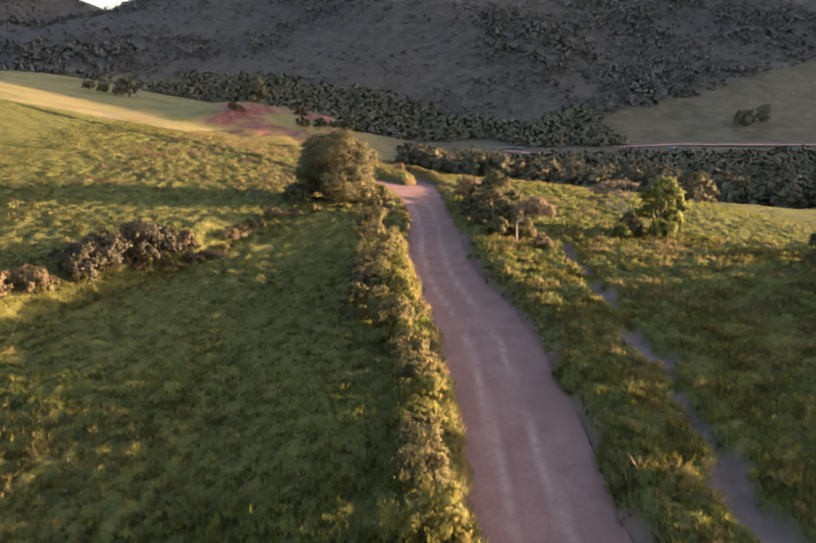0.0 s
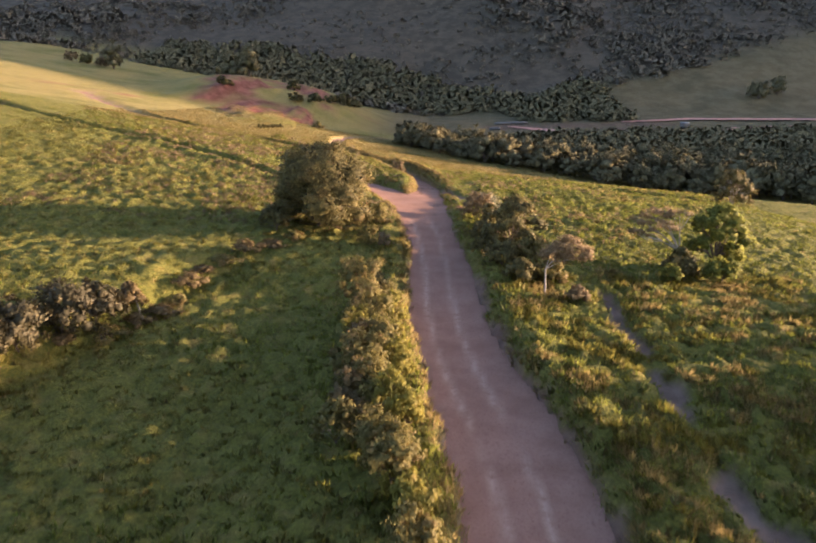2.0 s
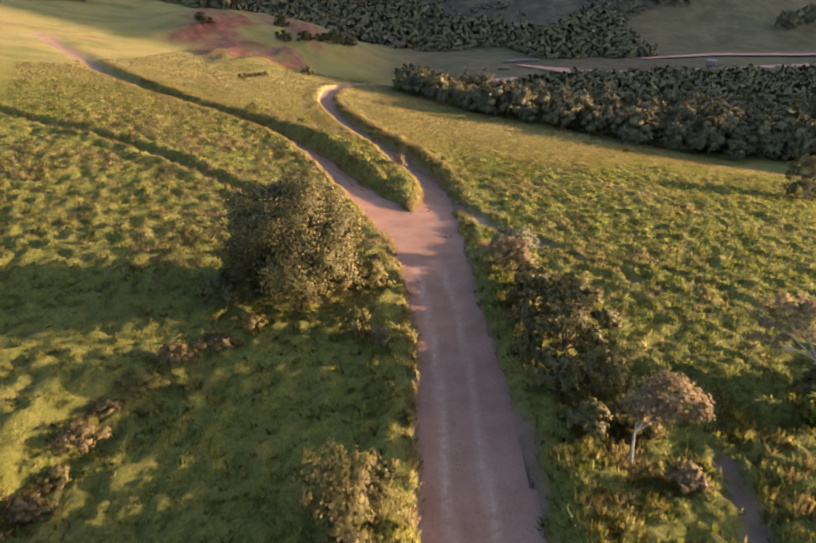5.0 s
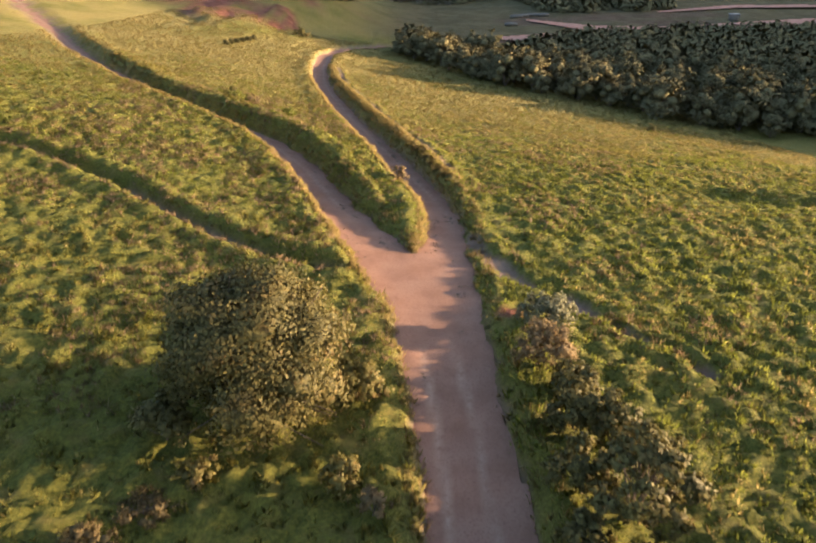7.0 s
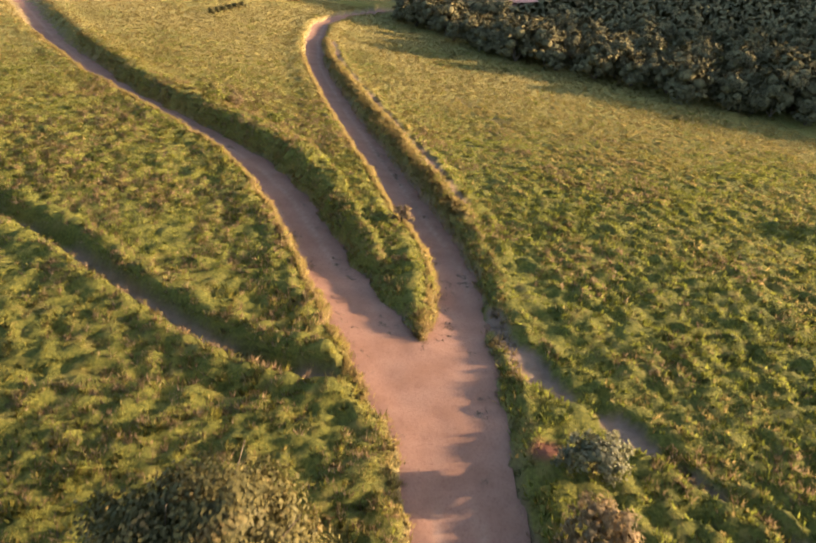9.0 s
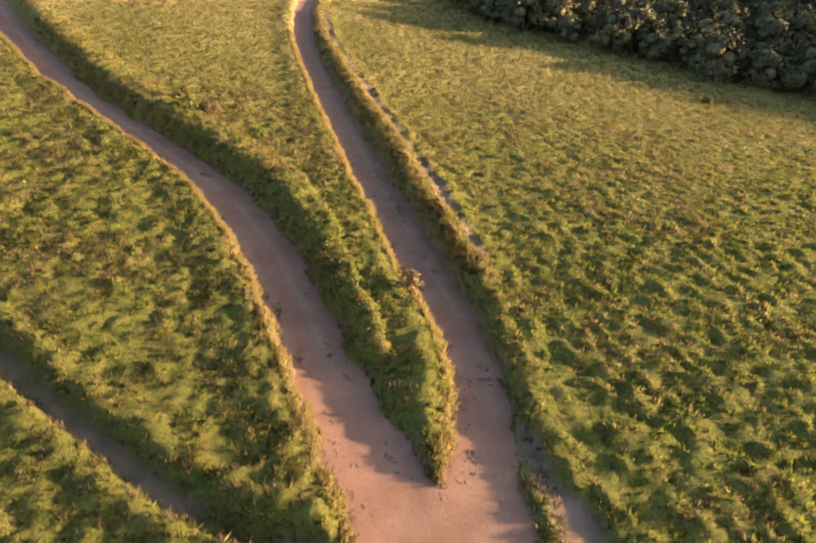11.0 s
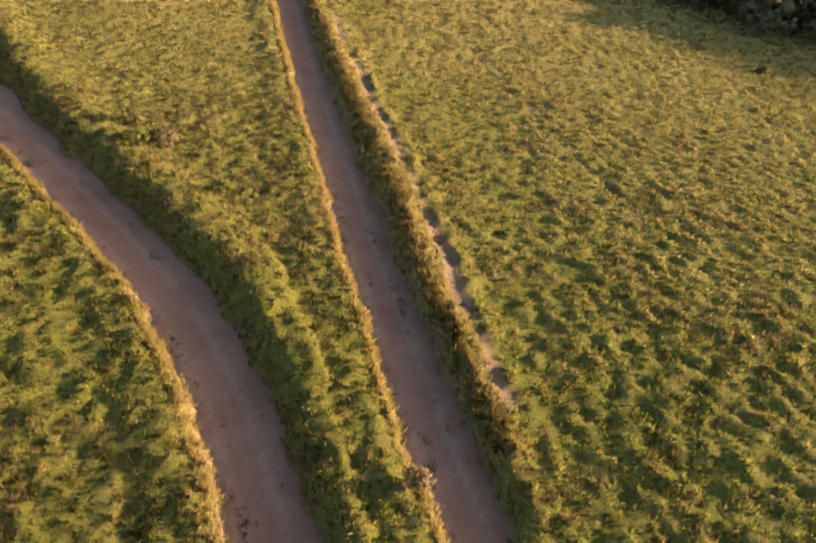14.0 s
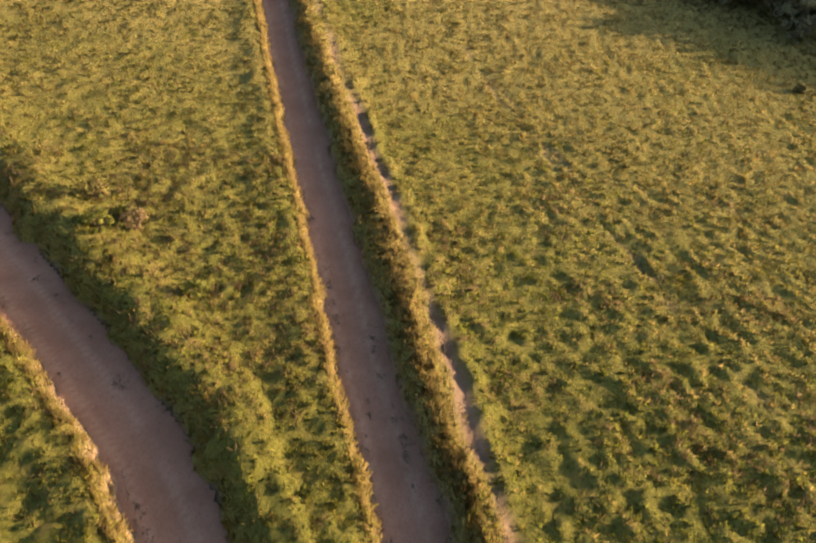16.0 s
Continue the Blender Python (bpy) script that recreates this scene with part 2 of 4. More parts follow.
    soil = np.maximum(soil, margin)
    scar = np.exp(-(((x + 50) / 24) ** 2 + ((y - 262) / 44) ** 2) ** 2)
    cut = fbm(x, y, 22, 3, 42)
    z = z + scar * (1.9 * ramp(cut, -0.02, 0.03) + 1.2 * ramp(cut, 0.1, 0.13) - 0.8 * ramp(-cut, 0.08, 0.12))
    red = ramp(scar * (0.85 + 1.3 * fbm(x, y, 14, 3, 45)), 0.25, 0.5) * np.maximum(ramp(np.abs(cut), 0.09, 0.02), 0.8 * ramp(np.abs(cut - 0.115), 0.06, 0.02))
    red = np.maximum(red, np.exp(-(((x + 92) / 14) ** 2 + ((y - 225) / 7) ** 2) ** 2) * ramp(fbm(x, y, 7, 3, 44), -0.05, 0.1))
    red = np.maximum(red, 0.25 * margin)
    red = np.maximum(red, np.exp(-(((x - 4.7) / 0.8) ** 2 + ((y - 80.6) / 0.7) ** 2) ** 2))
    red = np.maximum(red, ramp(np.exp(-(((x - 136) / 16) ** 2 + ((y - 284) / 7) ** 2)), 0.3, 0.5))
    dry = ramp(y, 105, 190) * 0.6 + 0.3 * np.exp(-(e / 1.0) ** 2) + 0.6 * np.exp(-(d / 0.6) ** 2)
    woods = ramp(y - hill_foot(x), 0, 60) * ramp(y - 363 - (x - 86) * 0.54, -25, 15) + ramp(80 - x, -10, 25) * ramp(y - hill_foot(x), 0, 60)
    floor = ramp(y, 240, 262) * ramp(x, -30, 0)
    woods = np.maximum(woods, 0.75 * floor)
    red = np.maximum(red, floor * (1 - ramp(y, 300, 325)) * ramp(fbm(x * 0.4, y, 16, 3, 46), 0.08, 0.16) * 0.8)
    spur = ramp(x, 70, 95) * (1 - ramp(y - 363 - (x - 86) * 0.54, -20, 5))
    dry = np.maximum(dry, 0.95 * spur * ramp(y - hill_foot(x), -10, 20))
    woods = np.maximum(woods, 0.5 * ramp(y - hill_foot(x), -20, 40) * (1 - 0.9 * spur))
    return z, np.clip(soil, 0, 1), np.clip(red, 0, 1), np.clip(dry, 0, 1), np.clip(woods, 0, 1), e


# ---- meshes ----
def mesh_of(name, verts, faces, smooth=False):
    """A mesh from arrays: verts (n, 3) and faces (m, 3 or 4)."""
    me = bpy.data.meshes.new(name)
    verts, faces = np.asarray(verts, np.float32), np.asarray(faces, np.int32)
    k = faces.shape[1]
    me.vertices.add(len(verts))
    me.vertices.foreach_set("co", verts.ravel())
    me.loops.add(faces.size)
    me.loops.foreach_set("vertex_index", faces.ravel())
    me.polygons.add(len(faces))
    me.polygons.foreach_set("loop_start", np.arange(0, faces.size, k, dtype=np.int32))
    if smooth:
        me.polygons.foreach_set("use_smooth", np.ones(len(faces), bool))
    me.update(calc_edges=True)
    return me


def attribute(me, name, values):
    me.attributes.new(name, "FLOAT", "POINT").data.foreach_set("value", np.asarray(values, np.float32).ravel())


def thing(name, label, category, kind="", group="", at=(0, 0, 0)):
    ob = new(name)
    ob.location = at
    return tagged(ob, label, category, group, kind)


def part(name, me, material, parent, label=""):
    ob = new(name, me)
    me.materials.append(material)
    ob.parent = parent
    if label:
        ob["label"] = label
    return ob


def tube(points, radii, sides=7):
    """A tapered round limb along points: verts and quads."""
    pts = [Vector(p) for p in points]
    verts, faces = [], []
    for i, p in enumerate(pts):
        d = (pts[min(i + 1, len(pts) - 1)] - pts[max(i - 1, 0)]).normalized()
        a = d.cross(Vector((0.3, 0.9, 0.1))).normalized()
        b = d.cross(a)
        for k in range(sides):
            w = 2 * math.pi * k / sides
            verts.append(p + (a * math.cos(w) + b * math.sin(w)) * radii[i])
    for i in range(len(pts) - 1):
        for k in range(sides):
            m = (k + 1) % sides
            faces.append((i * sides + k, i * sides + m, (i + 1) * sides + m, (i + 1) * sides + k))
    return np.array([tuple(v) for v in verts]), np.array(faces)


def joined(pieces):
    vs, fs, n = [], [], 0
    for v, f in pieces:
        vs.append(v)
        fs.append(f + n)
        n += len(v)
    return np.concatenate(vs), np.concatenate(fs)


def leaves(rng, centres, outs, size, long=1.5):
    """One bent four-cornered leaf spray at each centre, facing roughly along outs."""
    n = len(centres)
    nrm = outs + rng.normal(0, 0.55, (n, 3))
    nrm /= np.linalg.norm(nrm, axis=1)[:, None] + 1e-9
    tip = np.cross(nrm, rng.normal(0, 1, (n, 3)))
    tip /= np.linalg.norm(tip, axis=1)[:, None] + 1e-9
    wide = np.cross(nrm, tip)
    s = (size * rng.uniform(0.55, 1.35, n))[:, None]
    a = centres - tip * s * long * 0.5
    b = centres + wide * s * 0.5 - nrm * s * 0.15
    c = centres + tip * s * long * 0.5
    d = centres - wide * s * 0.5 - nrm * s * 0.15
    verts = np.stack([a, b, c, d], 1).reshape(-1, 3)
    soft = outs + 0.3 * nrm
    return verts, np.arange(4 * n).reshape(-1, 4)[:, ::-1], soft / (np.linalg.norm(soft, axis=1)[:, None] + 1e-9)


def leaf_mesh(name, verts, faces, soft):
    """Leaf sprays that are shaded as part of the rounded clump they belong to."""
    me = mesh_of(name, verts, faces, True)
    me.normals_split_custom_set((soft if len(soft) == 4 * len(faces) else np.repeat(soft, 4, 0)).astype(np.float32))
    return me


def hulls(rng, centres, radii):
    """Uneven rounded leaf masses, one at each centre, for the inside of dense canopies."""
    g = np.array([-1.0, 0.0, 1.0])
    quads = []
    for axis in range(3):
        for sign in (-1, 1):
            for a in (0, 1):
                for b in (0, 1):
                    ring = [(g[a], g[b]), (g[a + 1], g[b]), (g[a + 1], g[b + 1]), (g[a], g[b + 1])]
                    quad = [np.insert(np.array(r), axis, sign) for r in ring]
                    turned = np.dot(np.cross(quad[1] - quad[0], quad[2] - quad[1]), sum(quad)) < 0
                    quads.append(quad[::-1] if turned else quad)
    corner = np.array(quads).reshape(-1, 3)
    places, index = np.unique(corner, axis=0, return_inverse=True)
    unit = places / np.linalg.norm(places, axis=1)[:, None]
    n, k = len(centres), len(unit)
    swell = rng.uniform(0.78, 1.12, (n, k, 1))
    verts = unit[None] * swell * radii[:, None, :] + centres[:, None, :]
    faces = index.reshape(-1, 4)[None] + (np.arange(n) * k)[:, None, None]
    nrm = unit[None] / radii[:, None, :] + rng.normal(0, 0.12, (n, k, 3)) / radii[:, None, :]
    nrm = nrm / np.linalg.norm(nrm, axis=2)[..., None]
    return verts.reshape(-1, 3), faces.reshape(-1, 4), nrm.reshape(-1, 3)[faces.ravel()]


def together(one, two):
    """Leaf sprays and hulls as one mesh."""
    v, f, soft = one
    return np.concatenate([v, two[0]]), np.concatenate([f, two[1] + len(v)]), np.concatenate([np.repeat(soft, 4, 0), two[2]])


def crown_of(rng, blobs, count, size):
    """Leaf sprays over clumps (x, y, z, rx, ry, rz), each broken into smaller sprigs with gaps."""
    vol = np.array([b[3] * b[4] + b[4] * b[5] + b[3] * b[5] for b in blobs])
    middle = np.mean([b[:3] for b in blobs], 0)
    pts, outs = [], []
    for b, share in zip(blobs, vol / vol.sum()):
        n = max(int(count * share), 8)
        twigs = max(n // 40, 4)
        w = rng.normal(0, 1, (twigs, 3))
        w /= np.linalg.norm(w, axis=1)[:, None]
        w[:, 2] = np.where(w[:, 2] < -0.5, -w[:, 2], w[:, 2])
        w *= rng.uniform(0.7, 1.06, (twigs, 1))
        pick = rng.integers(0, twigs, n)
        off = rng.normal(0, 0.17, (n, 3))
        q = w[pick] + off
        pts.append(q * np.array(b[3:]) + np.array(b[:3]))
        o = w[pick] + off * 3
        whole = q * np.array(b[3:]) + np.array(b[:3]) - middle
        o = o / (np.linalg.norm(o, axis=1)[:, None] + 1e-9) + 0.7 * whole / (np.linalg.norm(whole, axis=1)[:, None] + 1e-9)
        outs.append(o / (np.linalg.norm(o, axis=1)[:, None] + 1e-9))
    return leaves(rng, np.concatenate(pts), np.concatenate(outs), size)


# ---- materials ----
def material(name, rough=0.8):
    m = bpy.data.materials.new(name)
    m.use_nodes = True
    n, l = m.node_tree.nodes, m.node_tree.links
    bsdf = n["Principled BSDF"]
    bsdf.inputs["Roughness"].default_value = rough
    bsdf.inputs["Specular IOR Level"].default_value = 0.2
    return m, n, l, bsdf


def noise_node(n, l, scale, detail=4, vec=None, rough=0.6):
    t = n.new("ShaderNodeTexNoise")
    t.inputs["Scale"].default_value, t.inputs["Detail"].default_value, t.inputs["Roughness"].default_value = scale, detail, rough
    if vec is None:
        vec = n.new("ShaderNodeTexCoord").outputs["Object"]
    l.new(vec, t.inputs["Vector"])
    return t.outputs["Fac"]


def blend(n, l, fac, a, b, mode="MIX"):
    m = n.new("ShaderNodeMix")
    m.data_type, m.blend_type = "RGBA", mode
    for value, slot in ((fac, m.inputs[0]), (a, m.inputs[6]), (b, m.inputs[7])):
        if isinstance(value, bpy.types.NodeSocket):
            l.new(value, slot)
        else:
            slot.default_value = (*value, 1) if isinstance(value, tuple) else value
    return m.outputs[2]


def stretch(n, l, value, a, b):
    r = n.new("ShaderNodeMapRange")
    r.interpolation_type = "SMOOTHSTEP"
    r.inputs[1].default_value, r.inputs[2].default_value = a, b
    l.new(value, r.inputs[0])
    return r.outputs[0]


def attr(n, name):
    a = n.new("ShaderNodeAttribute")
    a.attribute_name = name
    return a.outputs["Fac"]


def bumped(n, l, bsdf, height, strength, distance):
    b = n.new("ShaderNodeBump")
    b.inputs["Strength"].default_value, b.inputs["Distance"].default_value = strength, distance
    l.new(height, b.inputs["Height"])
    l.new(b.outputs[0], bsdf.inputs["Normal"])


def ground_material():
    m, n, l, bsdf = material("pasture", 0.95)
    big, mid, fine, grain = noise_node(n, l, 0.06, 3), noise_node(n, l, 0.8, 5), noise_node(n, l, 6, 5), noise_node(n, l, 17, 6, rough=0.75)
    green = blend(n, l, stretch(n, l, fine, 0.35, 0.65), (0.09, 0.096, 0.017), (0.185, 0.178, 0.032))
    green = blend(n, l, stretch(n, l, grain, 0.52, 0.7), green, (0.055, 0.062, 0.012))
    straw = blend(n, l, stretch(n, l, grain, 0.35, 0.65), (0.14, 0.11, 0.03), (0.28, 0.22, 0.065))
    patch = stretch(n, l, mid, 0.5, 0.8)
    both = blend(n, l, patch, green, straw)
    add = n.new("ShaderNodeMath")
    add.operation = "MULTIPLY"
    l.new(attr(n, "dry"), add.inputs[0])
    l.new(stretch(n, l, big, 0.25, 0.6), add.inputs[1])
    pale = blend(n, l, stretch(n, l, fine, 0.35, 0.65), (0.26, 0.205, 0.066), (0.39, 0.31, 0.112))
    col = blend(n, l, add.outputs[0], both, pale)
    soil = blend(n, l, stretch(n, l, mid, 0.3, 0.7), (0.20, 0.135, 0.098), (0.31, 0.22, 0.162))
    col = blend(n, l, attr(n, "soil"), col, soil)
    red = blend(n, l, stretch(n, l, noise_node(n, l, 0.3, 5), 0.35, 0.65), (0.15, 0.055, 0.036), (0.27, 0.115, 0.08))
    col = blend(n, l, attr(n, "red"), col, red)
    # far scrub ground, its colour greyed for the haze of distance
    scrub = blend(n, l, stretch(n, l, noise_node(n, l, 0.16, 6, rough=0.7), 0.4, 0.62), (0.06, 0.051, 0.034), (0.105, 0.09, 0.06))
    col = blend(n, l, attr(n, "woods"), col, scrub)
    l.new(col, bsdf.inputs["Base Color"])
    both_h = n.new("ShaderNodeMath")
    both_h.operation = "ADD"
    l.new(fine, both_h.inputs[0])
    l.new(grain, both_h.inputs[1])
    bumped(n, l, bsdf, both_h.outputs[0], 0.9, 0.14)
    return m


def road_material(name, a, b, c):
    m, n, l, bsdf = material(name, 0.9)
    mid, fine = noise_node(n, l, 0.5, 5), noise_node(n, l, 9, 6, rough=0.7)
    col = blend(n, l, stretch(n, l, mid, 0.3, 0.7), a, b)
    col = blend(n, l, stretch(n, l, fine, 0.45, 0.75), col, c)
    worn = n.new("ShaderNodeMath")
    worn.operation = "MULTIPLY"
    l.new(attr(n, "rut"), worn.inputs[0])
    l.new(stretch(n, l, noise_node(n, l, 2.2, 5, rough=0.7), 0.25, 0.62), worn.inputs[1])
    worn = worn.outputs[0]
    col = blend(n, l, worn, col, (0.48, 0.355, 0.27))
    l.new(col, bsdf.inputs["Base Color"])
    bumped(n, l, bsdf, fine, 0.5, 0.04)
    return m


def leaf_material(name, dark, light, dead=None, share=0.15, glow=0.3):
    """Leaves that let some light through, each spray a little different."""
    m, n, l, bsdf = material(name, 0.6)
    geo = n.new("ShaderNodeNewGeometry")
    rnd = geo.outputs["Random Per Island"]
    col = blend(n, l, rnd, dark, light)
    if dead:
        pick = noise_node(n, l, 0.9, 3)
        mix = n.new("ShaderNodeMath")
        mix.operation = "MULTIPLY"
        l.new(stretch(n, l, pick, 0.62 - share, 0.75 - share * 0.6), mix.inputs[0])
        l.new(stretch(n, l, rnd, 0.0, 0.8), mix.inputs[1])
        col = blend(n, l, mix.outputs[0], col, dead)
    l.new(col, bsdf.inputs["Base Color"])
    trans = n.new("ShaderNodeBsdfTranslucent")
    l.new(col, trans.inputs[0])
    mixer = n.new("ShaderNodeMixShader")
    mixer.inputs[0].default_value = glow
    l.new(bsdf.outputs[0], mixer.inputs[1])
    l.new(trans.outputs[0], mixer.inputs[2])
    l.new(mixer.outputs[0], n["Material Output"].inputs[0])
    return m


def canopy_material(name, dark, light, scale):
    """Dense foliage of far trees, uneven at the size of leaf clumps."""
    m, n, l, bsdf = material(name, 0.95)
    bsdf.inputs["Specular IOR Level"].default_value = 0.05
    rnd = n.new("ShaderNodeNewGeometry").outputs["Random Per Island"]
    where = n.new("ShaderNodeNewGeometry").outputs["Position"]
    fine = noise_node(n, l, scale * 2.2, 6, where, 0.75)
    col = blend(n, l, stretch(n, l, fine, 0.38, 0.64), dark, light)
    col = blend(n, l, stretch(n, l, noise_node(n, l, scale * 0.12, 3, where), 0.4, 0.65), col, tuple(0.5 * a + 0.5 * b for a, b in zip(dark, light)))
    shade = blend(n, l, rnd, (0.72, 0.72, 0.7), (1.0, 0.97, 0.92))
    l.new(blend(n, l, 1.0, col, shade, "MULTIPLY"), bsdf.inputs["Base Color"])
    bumped(n, l, bsdf, fine, 1.0, 0.5 / scale)
    return m


def bark_material(name, a, b):
    m, n, l, bsdf = material(name, 0.9)
    f = noise_node(n, l, 5, 5)
    l.new(blend(n, l, stretch(n, l, f, 0.3, 0.7), a, b), bsdf.inputs["Base Color"])
    bumped(n, l, bsdf, f, 0.7, 0.05)
    return m


PASTURE = ground_material()
DIRT = road_material("dirt", (0.233, 0.128, 0.0873), (0.29, 0.171, 0.124), (0.189, 0.0948, 0.0653))
RED_DIRT = road_material("red_dirt", (0.42, 0.21, 0.15), (0.52, 0.30, 0.23), (0.36, 0.16, 0.11))
GRASS = leaf_material("grass_blades", (0.185, 0.178, 0.032), (0.295, 0.265, 0.056), (0.36, 0.28, 0.105), 0.14, 0.5)
LUSH_GRASS = leaf_material("lush_blades", (0.175, 0.205, 0.031), (0.285, 0.3, 0.055), None, 0, 0.5)
PINK_GRASS = leaf_material("seeding_blades", (0.265, 0.179, 0.101), (0.406, 0.296, 0.179), None, 0, 0.5)
DRY_GRASS = leaf_material("dry_blades", (0.28, 0.22, 0.078), (0.43, 0.335, 0.13), None, 0, 0.5)
VERGE_GRASS = leaf_material("verge_blades", (0.235, 0.183, 0.072), (0.36, 0.278, 0.115), None, 0, 0.5)
DARK_LEAF = leaf_material("dark_leaves", (0.07, 0.066, 0.024), (0.18, 0.155, 0.053), (0.21, 0.15, 0.06), 0.1, 0.28)
GREEN_LEAF = leaf_material("green_leaves", (0.128, 0.153, 0.0298), (0.315, 0.315, 0.0723), None, 0, 0.6)
DUSTY_LEAF = leaf_material("dusty_leaves", (0.123, 0.116, 0.0361), (0.26, 0.224, 0.0758), (0.289, 0.196, 0.0867), 0.15, 0.5)
PINK_LEAF = leaf_material("dusty_pink_leaves", (0.187, 0.14, 0.0723), (0.34, 0.255, 0.14), None, 0, 0.5)
# pale and grey: distance haze is put into this leaf colour
FAR_LEAF = canopy_material("hazed_hillside_leaves", (0.2, 0.179, 0.13), (0.329, 0.294, 0.211), 0.35)
BROWN_LEAF = leaf_material("dry_brown_leaves", (0.12, 0.09, 0.042), (0.22, 0.165, 0.07), None, 0, 0.35)
# darker than DARK_LEAF: the bank scrub's shade is put into its colour
BANK_LEAF = leaf_material("shaded_scrub_leaves", (0.045, 0.042, 0.022), (0.105, 0.09, 0.045), None, 0, 0.2)
SILVER_LEAF = leaf_material("silvery_leaves", (0.12, 0.125, 0.06), (0.30, 0.29, 0.19), None, 0, 0.4)
WEED = leaf_material("dark_weeds", (0.13, 0.09, 0.06), (0.22, 0.155, 0.105), None, 0, 0.3)
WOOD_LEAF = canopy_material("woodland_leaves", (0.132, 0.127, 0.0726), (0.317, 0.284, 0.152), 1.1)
BARK = bark_material("bark", (0.09, 0.065, 0.045), (0.19, 0.15, 0.11))
PALE_BARK = bark_material("pale_bark", (0.28, 0.24, 0.19), (0.45, 0.40, 0.33))


# ---- ground and roads ----
def steps(lo, hi, fine, a, b, growth):
    """Grid lines that are fine from lo to hi and grow towards a and b."""
    mid = list(np.arange(lo, hi + fine / 2, fine))
    s, v = fine, mid[0]
    low = []
    while v > a:
        s *= growth
        v -= s
        low.append(v)
    s, v = fine, mid[-1]
    high = []
    while v < b:
        s *= growth
        v += s
        high.append(v)
    return np.array(low[::-1] + mid + high)


GROUND = {}


def ground_normal(x, y):
    """The normals of the built ground nearest to the places given."""
    i = np.clip(np.searchsorted(GROUND["gx"], x), 0, len(GROUND["gx"]) - 1)
    j = np.clip(np.searchsorted(GROUND["gy"], y), 0, len(GROUND["gy"]) - 1)
    return GROUND["lean"][j, i]


def build_ground():
    gx, gy = steps(-34, 40, 0.29, -3000, 3000, 1.06), steps(16, 142, 0.29, -700, 3600, 1.04)
    x, y = np.meshgrid(gx, gy)
    z, soil, red, dry, woods, e = land(x, y)
    verts = np.stack([x, y, z], -1).reshape(-1, 3)
    w, h = len(gx), len(gy)
    i = (np.arange(h - 1)[:, None] * w + np.arange(w - 1)[None, :]).ravel()
    slope_y, slope_x = np.gradient(z, gy, gx)
    lean = np.stack([-slope_x, -slope_y, np.ones_like(z)], -1)
    GROUND.update(gx=gx, gy=gy, lean=lean / np.linalg.norm(lean, axis=2)[..., None])
    me = mesh_of("ground", verts, np.stack([i, i + 1, i + w + 1, i + w], 1), True)
    for name, v in (("soil", soil), ("red", red), ("dry", dry), ("woods", woods)):
        attribute(me, name, v)
    me.materials.append(PASTURE)
    return tagged(new("ground", me), "hilly green and straw-coloured pasture with tussocks and ditches", "ground", kind="structure")


def sheet(name, lines, cell, lo, hi, wide, mat_, label, lift=-0.06):
    """One road sheet over all its lines, let into the ground so that the banks lap over its edges."""
    gx, gy = np.arange(lo[0], hi[0], cell), np.arange(lo[1], hi[1], cell)
    x, y = np.meshgrid(gx, gy)
    found = [along(r, x, y) for r in lines]
    e = np.min([f[0] for f in found], 0)
    keep = e < wide
    z = level(x, y) + lift - (road_depth(x, y) if lift < 0 else 0)
    rut = np.zeros_like(x)
    for d, side in found:
        wander = 0.25 * fbm(x, y, 9, 2, 63) - 0.22
        track = np.exp(-((np.abs(side - wander) - 0.82) / 0.17) ** 2) * (d < 0.3) * (1 - ramp(y, 74, 80) * (1 - ramp(y, 93, 99)))
        rut = np.maximum(rut, track)
    z = z - 0.05 * rut + 0.06 * fbm(x, y, 1.1, 3, 61) + 0.05 * (1 - ramp(np.abs(e), 0, 1.2))
    rut = rut * ramp(vnoise(x / 1.7, y / 5, 62), 0.05, 0.5) * (0.6 - 0.25 * ramp(y, 60, 100))
    w, h = len(gx), len(gy)
    i = (np.arange(h - 1)[:, None] * w + np.arange(w - 1)[None, :]).ravel()
    k = keep.ravel()
    i = i[k[i] & k[i + 1] & k[i + w] & k[i + w + 1]]
    quads = np.stack([i, i + 1, i + w + 1, i + w], 1)
    used = np.unique(quads)
    back = np.zeros(w * h, np.int32)
    back[used] = np.arange(len(used))
    me = mesh_of(name, np.stack([x, y, z], -1).reshape(-1, 3)[used], back[quads], True)
    attribute(me, "rut", rut.ravel()[used])
    me.materials.append(mat_)
    return tagged(new(name, me), label, "dirt road", kind="structure")


build_ground()
sheet("road", [MAIN, RIGHT, BRANCH], 0.3, (-100, -70), (32, 275), 0.55, DIRT, "pinkish dirt road with worn wheel tracks that forks in the pasture")
for far_line in RED_ROADS:
    sheet("valley_road", [far_line], 1.0, (0, 250), (310, 345), 0.0, RED_DIRT, "red earth track across the valley floor", 0.35)


# ---- trees and shrubs ----
def floor_at(x, y):
    return float(land(np.array([float(x)]), np.array([float(y)]))[0][0])


